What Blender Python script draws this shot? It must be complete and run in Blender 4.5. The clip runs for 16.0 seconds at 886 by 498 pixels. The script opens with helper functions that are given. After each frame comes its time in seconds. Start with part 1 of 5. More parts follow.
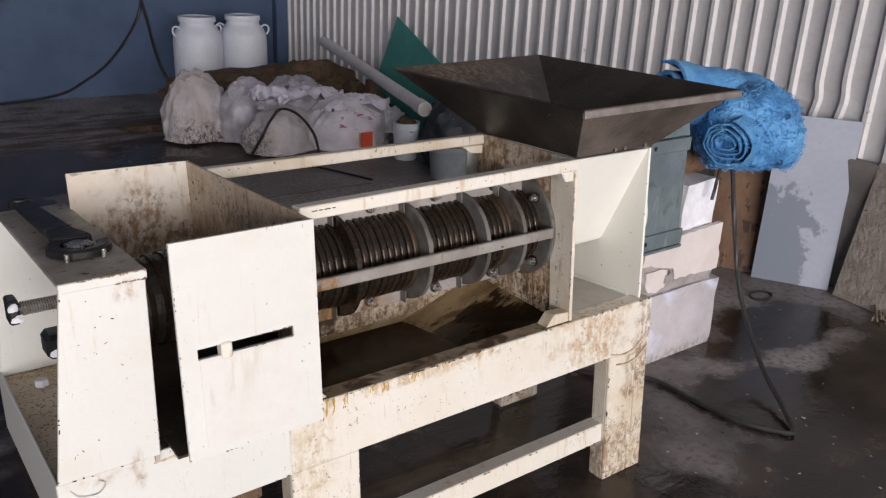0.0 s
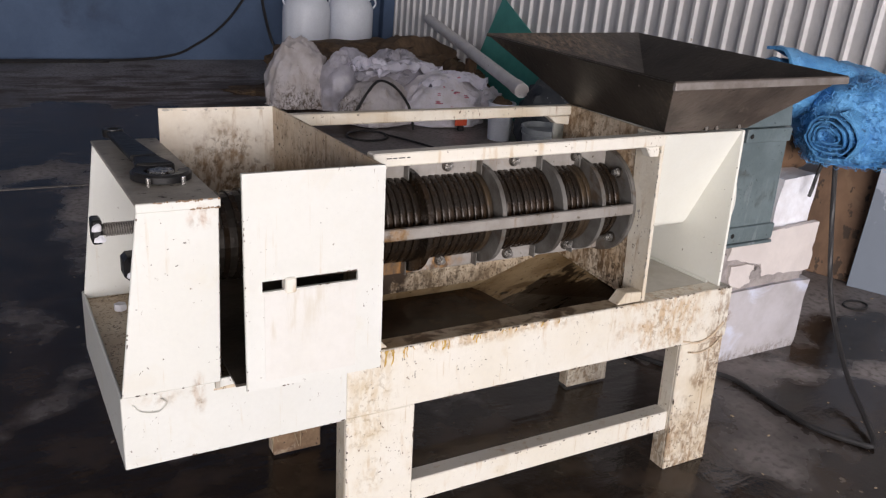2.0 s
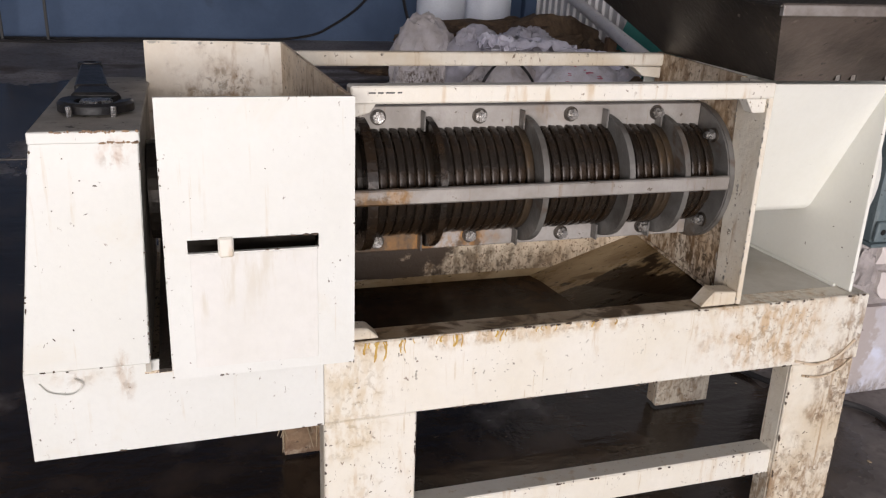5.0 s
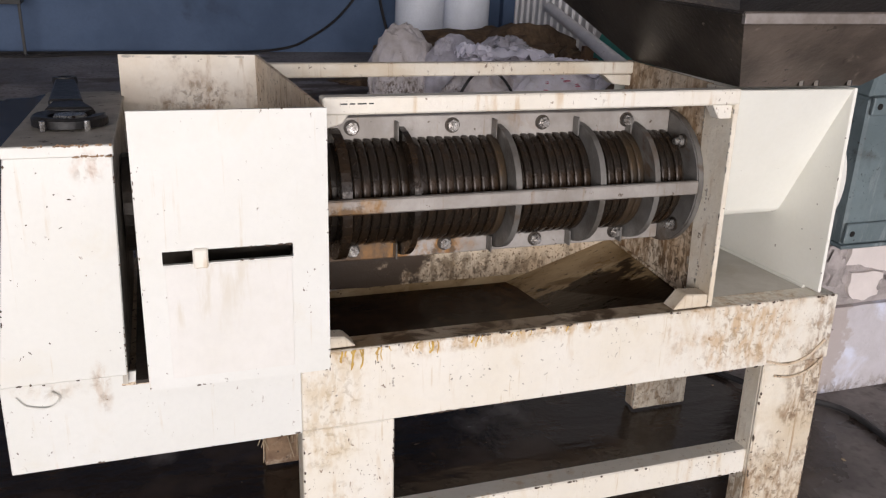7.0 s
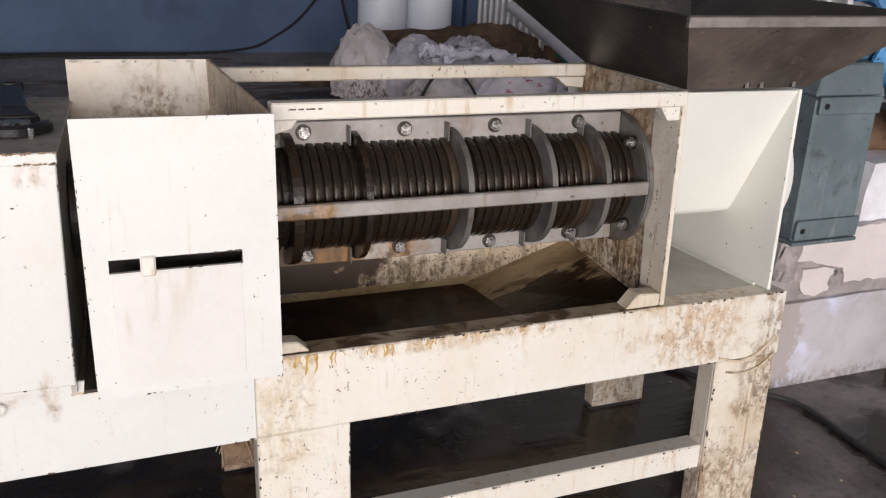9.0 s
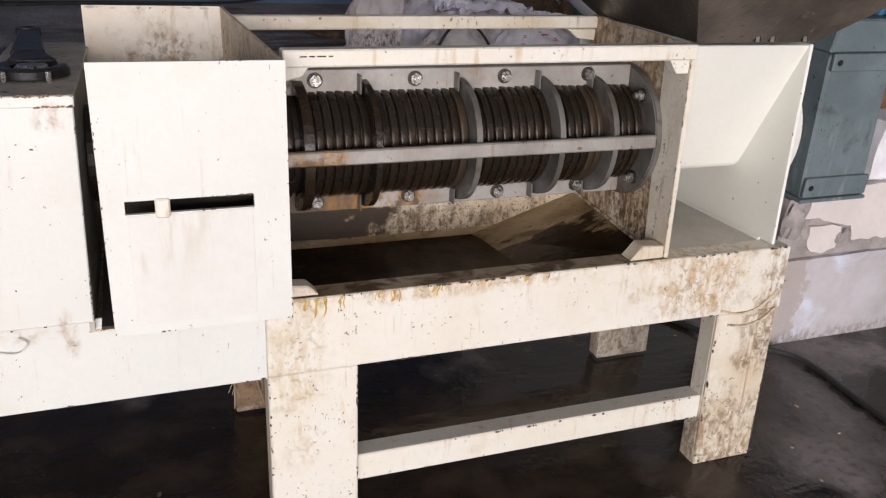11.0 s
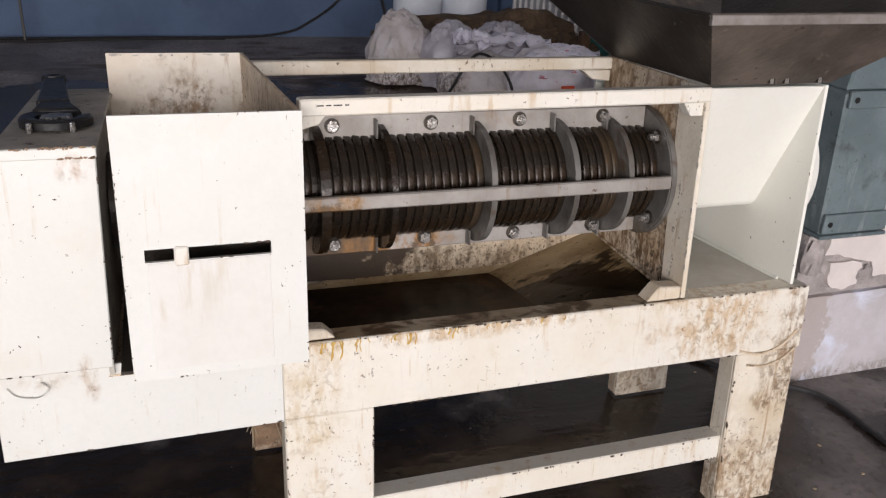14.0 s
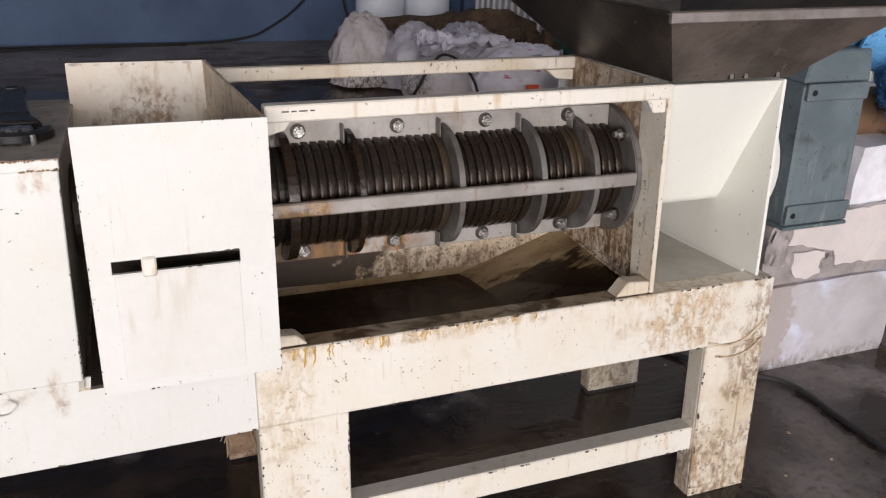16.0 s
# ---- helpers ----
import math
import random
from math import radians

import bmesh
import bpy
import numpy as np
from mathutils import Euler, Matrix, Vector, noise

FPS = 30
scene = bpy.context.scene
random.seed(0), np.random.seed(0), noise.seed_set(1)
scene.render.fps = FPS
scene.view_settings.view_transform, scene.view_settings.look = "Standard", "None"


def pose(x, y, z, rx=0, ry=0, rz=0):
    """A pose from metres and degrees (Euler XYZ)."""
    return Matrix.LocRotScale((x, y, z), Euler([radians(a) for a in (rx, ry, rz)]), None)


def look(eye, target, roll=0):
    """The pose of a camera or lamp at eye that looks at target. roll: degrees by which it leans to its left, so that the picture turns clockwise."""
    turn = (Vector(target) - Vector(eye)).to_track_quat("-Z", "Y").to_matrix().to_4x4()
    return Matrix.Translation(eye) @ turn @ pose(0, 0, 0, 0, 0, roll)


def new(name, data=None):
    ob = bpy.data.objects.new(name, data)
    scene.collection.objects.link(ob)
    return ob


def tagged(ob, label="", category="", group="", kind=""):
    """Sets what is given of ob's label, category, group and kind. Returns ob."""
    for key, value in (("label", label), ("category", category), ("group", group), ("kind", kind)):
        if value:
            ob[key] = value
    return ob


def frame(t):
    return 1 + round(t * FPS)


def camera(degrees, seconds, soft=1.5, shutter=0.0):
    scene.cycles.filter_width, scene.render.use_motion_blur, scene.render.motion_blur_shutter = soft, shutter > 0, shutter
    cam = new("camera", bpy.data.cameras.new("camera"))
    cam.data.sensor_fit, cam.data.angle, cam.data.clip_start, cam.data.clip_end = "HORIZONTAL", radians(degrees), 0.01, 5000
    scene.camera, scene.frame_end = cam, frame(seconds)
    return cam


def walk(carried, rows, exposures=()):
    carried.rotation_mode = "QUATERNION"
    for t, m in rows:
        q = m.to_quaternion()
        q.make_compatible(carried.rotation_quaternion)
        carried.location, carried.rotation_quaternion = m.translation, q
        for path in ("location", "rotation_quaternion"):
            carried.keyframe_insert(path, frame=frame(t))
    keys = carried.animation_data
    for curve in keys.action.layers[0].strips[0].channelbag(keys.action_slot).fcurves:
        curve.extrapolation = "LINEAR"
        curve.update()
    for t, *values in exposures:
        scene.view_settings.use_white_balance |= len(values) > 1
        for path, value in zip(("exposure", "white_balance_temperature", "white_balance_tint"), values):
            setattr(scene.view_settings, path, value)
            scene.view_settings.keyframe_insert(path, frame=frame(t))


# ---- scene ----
cam = camera(56.7, 16.0, soft=1.25)
EXPOSURES = [(0.0, 0.04), (1.0, 0.05), (2.0, 0.09), (2.7, 0.0), (3.4, -0.05), (4.2, 0.02), (16.0, 0.03)]
GATE = 1690.0
PATH = [
    (0, (0.046, -0.063, 1.529), (1.177, 1.478, 0.942), -0.2),
    (0.5, (0.051, -0.058, 1.518), (1.133, 1.511, 0.911), 0.7),
    (1, (0.046, -0.068, 1.5), (1.095, 1.518, 0.88), 1.4),
    (1.5, (0.026, -0.079, 1.484), (1.058, 1.517, 0.863), 1.7),
    (2, (0.081, -0.098, 1.454), (1.025, 1.554, 0.839), 2.9),
    (2.5, (0.231, -0.124, 1.421), (1.04, 1.606, 0.825), 3.9),
    (3, (0.313, -0.064, 1.409), (1.047, 1.7, 0.818), 3.1),
    (3.5, (0.385, 0.035, 1.411), (1.085, 1.813, 0.819), 2.9),
    (4, (0.494, 0.109, 1.336), (1.127, 1.901, 0.713), 3.0),
    (4.2, (0.524, 0.134, 1.297), (1.126, 1.933, 0.663), 2.8),
    (6.3, (0.547, 0.129, 1.272), (1.143, 1.931, 0.642), 1.7),
    (6.5, (0.549, 0.118, 1.275), (1.152, 1.921, 0.654), 1.7),
    (7, (0.551, 0.109, 1.283), (1.179, 1.906, 0.669), 1.7),
    (7.5, (0.555, 0.105, 1.286), (1.22, 1.889, 0.675), 1.5),
    (8, (0.569, 0.099, 1.295), (1.268, 1.873, 0.692), 1.6),
    (10.3, (0.582, 0.084, 1.291), (1.272, 1.835, 0.615), 1.9),
    (10.5, (0.578, 0.079, 1.288), (1.257, 1.829, 0.597), 2.0),
    (11, (0.579, 0.055, 1.29), (1.237, 1.803, 0.575), 2.3),
    (11.5, (0.581, 0.037, 1.297), (1.221, 1.791, 0.581), 2.5),
    (12, (0.583, 0.044, 1.305), (1.213, 1.807, 0.601), 2.2),
    (12.5, (0.591, 0.054, 1.314), (1.215, 1.824, 0.621), 1.9),
    (13, (0.595, 0.053, 1.32), (1.218, 1.828, 0.641), 1.7),
    (13.5, (0.592, 0.054, 1.324), (1.22, 1.832, 0.658), 1.6),
    (14, (0.589, 0.053, 1.326), (1.204, 1.839, 0.67), 1.6),
    (14.5, (0.584, 0.055, 1.323), (1.187, 1.847, 0.67), 1.5),
    (15, (0.587, 0.049, 1.328), (1.198, 1.842, 0.686), 1.3),
    (15.5, (0.579, 0.051, 1.333), (1.183, 1.851, 0.706), 1.1),
    (16, (0.588, 0.05, 1.33), (1.272, 1.812, 0.677), 0.6),
]
# The press leans back a little on the sloping slab: its own frame, and the fitted path, are tipped into the room's upright frame.
TIP = pose(0, 1.54, 0) @ pose(0, 0, 0, -4.66) @ pose(0, -1.54, 0)
walk(cam, [(t, TIP @ look(eye, target, roll)) for t, eye, target, roll in PATH], EXPOSURES)

# ---- world and light ----
world = bpy.data.worlds.new("sky")
scene.world = world
world.use_nodes = True
wn = world.node_tree
sky = wn.nodes.new("ShaderNodeTexSky")
sky.sky_type, sky.sun_disc, sky.sun_elevation, sky.sun_rotation = "NISHITA", False, radians(38), radians(200)
wn.links.new(sky.outputs[0], wn.nodes["Background"].inputs[0])
wn.nodes["Background"].inputs[1].default_value = 0.12


def area(name, eye, target, wide, high, watts, colour):
    data = bpy.data.lights.new(name, "AREA")
    data.shape, data.size, data.size_y, data.energy, data.color = "RECTANGLE", wide, high, watts, colour
    ob = new(name, data)
    ob.matrix_world = look(eye, target)
    return ob


# daylight through the open gate behind the camera
area("gate_daylight", (-2.7, -9.75, 2.3), (-1.6, 3.0, 1.6), 11.4, 4.4, GATE, (1.0, 0.933, 0.943))


# ---- materials ----
def surface(name, base, second, scale=6.0, rough=0.6, metal=0.0, bump=0.15, grain=60.0, spots=None, streaks=None, film=None, vary=0.0, sheen=0.0, coat=0.0, stretch=(1, 1, 1), patches=(), spec=0.5, mottle=0.35, chipped=None, runs=None):
    """base and second mix by a broad noise; spots: (colour, scale, share, roughness); streaks: (colour, share) run down; film: a second, larger stain; chipped: (colour, share) small flecks in drifts; runs: (colour, share) thin trickles."""
    m = bpy.data.materials.new(name)
    m.use_nodes = True
    nt = m.node_tree
    N, L = nt.nodes, nt.links
    p = N["Principled BSDF"]
    tc = N.new("ShaderNodeTexCoord")

    def mapped(s):
        mp = N.new("ShaderNodeMapping")
        mp.inputs["Scale"].default_value = s
        L.new(tc.outputs["Object"], mp.inputs[0])
        return mp.outputs[0]

    def noise_(s, detail=5.0, vec=None, distort=0.0):
        n = N.new("ShaderNodeTexNoise")
        n.inputs["Scale"].default_value, n.inputs["Detail"].default_value, n.inputs["Distortion"].default_value = s, detail, distort
        n.inputs["Roughness"].default_value = 0.62
        L.new(vec or mapped(stretch), n.inputs["Vector"])
        return n.outputs["Fac"]

    def ramp(v, a, b, top=1.0):
        r = N.new("ShaderNodeMapRange")
        r.interpolation_type = "SMOOTHSTEP"
        for i, x in ((1, a), (2, b), (3, 0.0), (4, top)):
            r.inputs[i].default_value = x
        L.new(v, r.inputs[0])
        return r.outputs[0]

    def mix(fac, a, b):
        x = N.new("ShaderNodeMix")
        x.data_type = "RGBA"
        L.new(fac, x.inputs[0])
        for sock, v in ((x.inputs[6], a), (x.inputs[7], b)):
            if isinstance(v, tuple):
                sock.default_value = (*v, 1)
            else:
                L.new(v, sock)
        return x.outputs[2]

    col = mix(ramp(noise_(scale), 0.35, 0.68), base, second)
    fine = noise_(grain, 3.0)
    col = mix(ramp(fine, 0.3, 0.85, mottle), col, tuple(c * 0.72 for c in base))
    rgh = None
    if film:
        f = ramp(noise_(film[1], 6.0, None, 0.6), film[2], film[2] + 0.16, film[3] if len(film) > 3 else 0.9)
        col = mix(f, col, film[0])
    if streaks:
        f = ramp(noise_(1.0, 5.0, mapped((28, 28, 4.5))), 0.56 - streaks[1], 0.70 - streaks[1], 0.85)
        g = ramp(noise_(3.2, 3.0), 0.40, 0.60)
        mu = N.new("ShaderNodeMath")
        mu.operation = "MULTIPLY"
        L.new(f, mu.inputs[0]), L.new(g, mu.inputs[1])
        col = mix(mu.outputs[0], col, streaks[0])
    if spots:
        f = ramp(noise_(spots[1] * 2.0, 5.0), 0.70 - spots[2], 0.735 - spots[2], 0.9)
        col = mix(f, col, spots[0])
    def times(a, b):
        x = N.new("ShaderNodeMath")
        x.operation = "MULTIPLY"
        L.new(a, x.inputs[0]), L.new(b, x.inputs[1])
        return x.outputs[0]

    if runs:
        thin = ramp(noise_(1.0, 4.0, mapped((85, 85, 3.5))), 0.58 - runs[1], 0.70 - runs[1], 0.75)
        broken = ramp(noise_(1.0, 5.0, mapped((22, 22, 7))), 0.44, 0.62)
        col = mix(times(thin, broken), col, runs[0])
    if chipped:
        bits = ramp(noise_(1.0, 4.0, mapped((120, 120, 75)), 0.5), 0.655 - chipped[1], 0.675 - chipped[1], 0.9)
        drift = ramp(noise_(5.5, 4.0), 0.44, 0.60)
        col = mix(times(bits, drift), col, chipped[0])
    for centre, radii, colour, strength, *wet in patches:
        mp = N.new("ShaderNodeMapping")
        mp.inputs["Location"].default_value = [-c / r for c, r in zip(centre, radii)]
        mp.inputs["Scale"].default_value = [1 / r for r in radii]
        L.new(tc.outputs["Object"], mp.inputs[0])
        ln = N.new("ShaderNodeVectorMath")
        ln.operation = "LENGTH"
        L.new(mp.outputs[0], ln.inputs[0])
        ml = N.new("ShaderNodeMath")
        ml.operation = "MULTIPLY_ADD"
        L.new(noise_(11.0, 6.0), ml.inputs[0])
        ml.inputs[1].default_value = 2.4
        L.new(ln.outputs["Value"], ml.inputs[2])
        if wet:
            col = mix(ramp(ml.outputs[0], 2.32, 2.12, strength), col, colour)
            continue
        soak = ramp(ml.outputs[0], 2.3, 1.5, strength)
        fleck = ramp(noise_(60.0, 7.0, None, 0.6), 0.50, 0.62, 0.8)
        both = N.new("ShaderNodeMath")
        both.operation = "MULTIPLY"
        L.new(soak, both.inputs[0]), L.new(ramp(noise_(1.0, 7.0, mapped((54, 54, 22))), 0.40, 0.62), both.inputs[1])
        col = mix(both.outputs[0], col, colour)
        deep = N.new("ShaderNodeMath")
        deep.operation = "MULTIPLY"
        L.new(soak, deep.inputs[0]), L.new(fleck, deep.inputs[1])
        col = mix(deep.outputs[0], col, tuple(c * 0.55 for c in colour))
    if vary:
        oi = N.new("ShaderNodeObjectInfo")
        col = mix(ramp(oi.outputs["Random"], 0.0, 1.0, vary), col, tuple(c * 0.45 for c in base))
    L.new(col, p.inputs["Base Color"])
    rr = N.new("ShaderNodeMapRange")
    rr.inputs[3].default_value, rr.inputs[4].default_value = max(0.03, rough - 0.14), min(1.0, rough + 0.14)
    L.new(noise_(scale * 2.3), rr.inputs[0])
    L.new(rr.outputs[0], p.inputs["Roughness"])
    p.inputs["Metallic"].default_value = metal
    p.inputs["Coat Weight"].default_value = coat
    p.inputs["Specular IOR Level"].default_value = spec
    b = N.new("ShaderNodeBump")
    b.inputs["Strength"].default_value, b.inputs["Distance"].default_value = bump, 0.01
    add = N.new("ShaderNodeMath")
    L.new(fine, add.inputs[0]), L.new(noise_(scale * 3.0), add.inputs[1])
    L.new(add.outputs[0], b.inputs["Height"])
    L.new(b.outputs[0], p.inputs["Normal"])
    return m


RUST, SOIL = (0.20, 0.10, 0.045), (0.075, 0.05, 0.03)
PAINT = surface("cream_paint", (0.675, 0.676, 0.640), (0.648, 0.645, 0.598), 3.0, 0.45, bump=0.05, grain=90, spots=((0.12, 0.09, 0.07), 30, 0.0), film=((0.63, 0.60, 0.52), 5.0, 0.58, 0.7), mottle=0.12, chipped=((0.22, 0.17, 0.13), -0.02), runs=((0.58, 0.52, 0.42), -0.02), patches=(((0.44, 1.495, 0.99), (0.04, 0.1, 0.035), (0.48, 0.32, 0.22), 0.5), ((0.42, 1.51, 0.60), (0.022, 0.1, 0.06), (0.42, 0.29, 0.18), 0.5), ((0.34, 1.51, 0.60), (0.07, 0.1, 0.03), (0.54, 0.44, 0.33), 0.4)))
# bay floor only: a darker, greyer cream than PAINT_CLEAN
BAY = surface("greyer_cream_paint", (0.52, 0.50, 0.455), (0.42, 0.395, 0.345), 5.0, 0.5, bump=0.06, grain=80, spots=((0.2, 0.15, 0.1), 26, 0.0), film=((0.40, 0.35, 0.28), 6.0, 0.58, 0.6), mottle=0.15)
PAINT_CLEAN = surface("clean_cream_paint", (0.785, 0.785, 0.725), (0.755, 0.75, 0.68), 3.0, 0.42, bump=0.04, grain=90, spots=((0.16, 0.12, 0.09), 30, -0.005), film=((0.74, 0.69, 0.60), 6.0, 0.62, 0.5), mottle=0.10)
TRAY = surface("stained_cream_tray", (0.72, 0.67, 0.58), (0.60, 0.52, 0.41), 5.0, 0.5, bump=0.12, grain=90, spots=((0.13, 0.08, 0.045), 22, 0.02), streaks=((0.40, 0.29, 0.18), 0.01), film=((0.46, 0.35, 0.23), 8.0, 0.58, 0.7), mottle=0.2, patches=(((0.64, 2.07, 0.86), (0.24, 0.3, 0.24), (0.27, 0.17, 0.09), 1.0),))
PAINT_WORN = surface("cream_paint_streaked", (0.72, 0.69, 0.62), (0.69, 0.645, 0.55), 4.0, 0.5, bump=0.10, grain=70, spots=((0.14, 0.09, 0.055), 26, 0.015), streaks=((0.54, 0.42, 0.28), 0.0), film=((0.61, 0.53, 0.40), 7.0, 0.58, 0.6), mottle=0.16, chipped=((0.20, 0.145, 0.10), 0.012), runs=((0.50, 0.39, 0.24), 0.0), patches=(((1.80, 1.54, 0.54), (0.22, 0.2, 0.14), (0.48, 0.31, 0.15), 0.7), ((0.83, 1.54, 0.45), (0.08, 0.2, 0.22), (0.50, 0.37, 0.20), 0.5), ((2.03, 1.54, 0.48), (0.06, 0.2, 0.16), (0.24, 0.14, 0.065), 0.8), ((1.2, 1.54, 0.60), (0.45, 0.2, 0.03), (0.44, 0.28, 0.12), 0.7)))
PAINT_LEG = surface("cream_paint_muddy", (0.70, 0.65, 0.55), (0.58, 0.49, 0.36), 6.0, 0.55, bump=0.2, grain=60, spots=(SOIL, 20, 0.02), mottle=0.2, chipped=((0.15, 0.10, 0.06), 0.02), runs=((0.36, 0.24, 0.13), 0.03), patches=(((1.96, 1.54, 0.0), (4.0, 4.0, 0.26), (0.27, 0.17, 0.09), 0.8), ((2.02, 1.54, 0.36), (0.08, 0.1, 0.16), (0.22, 0.13, 0.065), 0.8)))
GRIME = surface("cream_paint_grimy", (0.66, 0.56, 0.43), (0.50, 0.37, 0.24), 9.0, 0.55, bump=0.25, grain=80, spots=((0.065, 0.04, 0.02), 40, 0.09), film=((0.70, 0.62, 0.50), 7.0, 0.55), runs=((0.24, 0.145, 0.07), 0.05), patches=(((0.79, 1.80, 0.88), (0.2, 0.40, 0.22), (0.26, 0.165, 0.085), 0.8), ((1.69, 1.80, 0.68), (0.2, 0.40, 0.26), (0.20, 0.115, 0.05), 1.0), ((1.69, 1.66, 0.62), (0.2, 0.16, 0.10), (0.07, 0.04, 0.018), 0.9), ((1.69, 1.90, 1.02), (0.2, 0.36, 0.16), (0.22, 0.13, 0.06), 0.9)))
SPLASH = surface("splashed_tray_steel", (0.66, 0.56, 0.42), (0.50, 0.38, 0.25), 5.0, 0.5, bump=0.18, grain=90, spots=((0.13, 0.075, 0.035), 62, 0.13), runs=((0.16, 0.09, 0.04), 0.05), film=((0.30, 0.20, 0.105), 9.0, 0.56), patches=(((1.10, 2.0, 0.55), (0.6, 0.3, 0.10), (0.10, 0.06, 0.025), 0.8), ((0.84, 2.0, 0.64), (0.27, 0.3, 0.24), (0.05, 0.03, 0.015), 1.0, True)))
PLATE_TOP = surface("bare_dirty_plate", (0.47, 0.44, 0.38), (0.29, 0.26, 0.215), 9.0, 0.55, 0.1, bump=0.2, grain=90, spots=((0.035, 0.028, 0.02), 18, 0.08), film=((0.14, 0.105, 0.075), 6.0, 0.58, 0.8))
JUICE = surface("dark_pressed_juice", (0.028, 0.015, 0.008), (0.046, 0.023, 0.010), 6.0, 0.14, bump=0.08, grain=26, film=((0.065, 0.034, 0.013), 7.0, 0.56, 0.8), spec=0.04)
BASIN = surface("juice_coated_basin", (0.36, 0.27, 0.155), (0.19, 0.12, 0.052), 7.0, 0.30, bump=0.10, grain=40, spots=((0.05, 0.028, 0.010), 30, 0.07), film=((0.11, 0.062, 0.020), 8.0, 0.50, 0.85), stretch=(0.8, 2.0, 1), spec=0.25, patches=(((1.52, 1.74, 0.56), (0.18, 0.13, 0.2), (0.022, 0.011, 0.004), 1.0, True), ((1.42, 1.63, 0.54), (0.34, 0.10, 0.2), (0.018, 0.009, 0.004), 1.0, True), ((1.66, 1.70, 0.60), (0.05, 0.10, 0.2), (0.03, 0.016, 0.006), 0.9)))
CHIP = surface("bare_rusty_fleck", (0.085, 0.055, 0.035), (0.05, 0.035, 0.025), 30.0, 0.7, bump=0.1)
JUICE_EDGE = surface("juice_stained_ledge", (0.46, 0.39, 0.29), (0.30, 0.22, 0.13), 8.0, 0.35, bump=0.12, grain=70, spots=((0.05, 0.03, 0.015), 22, 0.05), film=((0.075, 0.038, 0.013), 15.0, 0.45, 0.95))
RING_OIL = surface("oily_screen_steel", (0.022, 0.017, 0.013), (0.04, 0.022, 0.010), 14.0, 0.25, 0.2, bump=0.1, grain=110, vary=0.4)
DRIP = surface("amber_juice_drip", (0.62, 0.42, 0.11), (0.42, 0.24, 0.05), 20.0, 0.25, bump=0.03, coat=0.5)
RING = surface("wet_screen_steel", (0.165, 0.165, 0.158), (0.075, 0.068, 0.058), 14.0, 0.34, 0.35, bump=0.12, grain=110, film=((0.085, 0.048, 0.020), 6.0, 0.57, 0.8), vary=0.55)
RIB = surface("grey_cast_steel", (0.175, 0.168, 0.156), (0.085, 0.074, 0.062), 12.0, 0.42, 0.3, bump=0.18, grain=90, spots=((0.24, 0.225, 0.205), 24, 0.02), film=((0.085, 0.048, 0.022), 8.0, 0.54, 0.8))
STEEL = surface("stainless_strip", (0.365, 0.342, 0.318), (0.25, 0.226, 0.20), 9.0, 0.45, 0.3, bump=0.08, grain=120, spots=((0.07, 0.045, 0.025), 22, 0.06), runs=((0.20, 0.12, 0.06), 0.02), film=((0.26, 0.165, 0.085), 5.0, 0.58, 0.7), patches=(((0.86, 1.74, 0.73), (0.22, 0.3, 0.16), (0.095, 0.058, 0.03), 0.95, True), ((0.90, 1.60, 0.87), (0.10, 0.1, 0.03), (0.36, 0.19, 0.05), 0.5), ((0.84, 1.74, 1.0), (0.06, 0.1, 0.06), (0.06, 0.04, 0.02), 1.0), ((1.05, 1.74, 0.735), (0.14, 0.1, 0.05), (0.34, 0.17, 0.05), 0.9)))
RING_RUST = surface("rust_stained_screen_steel", (0.070, 0.047, 0.027), (0.045, 0.034, 0.024), 20.0, 0.42, 0.2, bump=0.15, grain=90, runs=((0.13, 0.075, 0.03), 0.03), vary=0.5)
BOLT = surface("bright_bolt_steel", (0.46, 0.45, 0.43), (0.26, 0.24, 0.22), 40.0, 0.28, 0.8, bump=0.08, spots=((0.05, 0.032, 0.02), 50, 0.10))
BLACK = surface("black_forged_steel", (0.012, 0.012, 0.013), (0.024, 0.022, 0.021), 20.0, 0.36, 0.0, bump=0.1, spec=0.3)
DARK = surface("dark_oily_steel", (0.03, 0.025, 0.02), (0.055, 0.042, 0.03), 10.0, 0.4, 0.4, bump=0.12)
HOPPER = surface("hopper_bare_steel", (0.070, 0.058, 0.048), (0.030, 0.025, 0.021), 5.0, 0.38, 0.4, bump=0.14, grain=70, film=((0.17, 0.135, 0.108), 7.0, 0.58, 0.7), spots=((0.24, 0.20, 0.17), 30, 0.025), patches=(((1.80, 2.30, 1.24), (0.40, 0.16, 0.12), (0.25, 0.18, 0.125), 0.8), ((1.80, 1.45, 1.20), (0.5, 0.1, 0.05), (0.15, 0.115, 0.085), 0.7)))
# front wall: a lighter tone of steel than the other three walls
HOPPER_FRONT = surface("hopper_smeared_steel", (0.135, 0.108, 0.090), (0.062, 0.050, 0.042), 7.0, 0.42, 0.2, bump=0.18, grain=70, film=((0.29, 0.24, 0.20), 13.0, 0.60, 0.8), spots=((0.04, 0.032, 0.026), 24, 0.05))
# front rim only: paler metal than the other rims
HOPPER_RIM = surface("hopper_rim_pale", (0.34, 0.31, 0.29), (0.22, 0.19, 0.17), 16.0, 0.4, 0.6, bump=0.08)
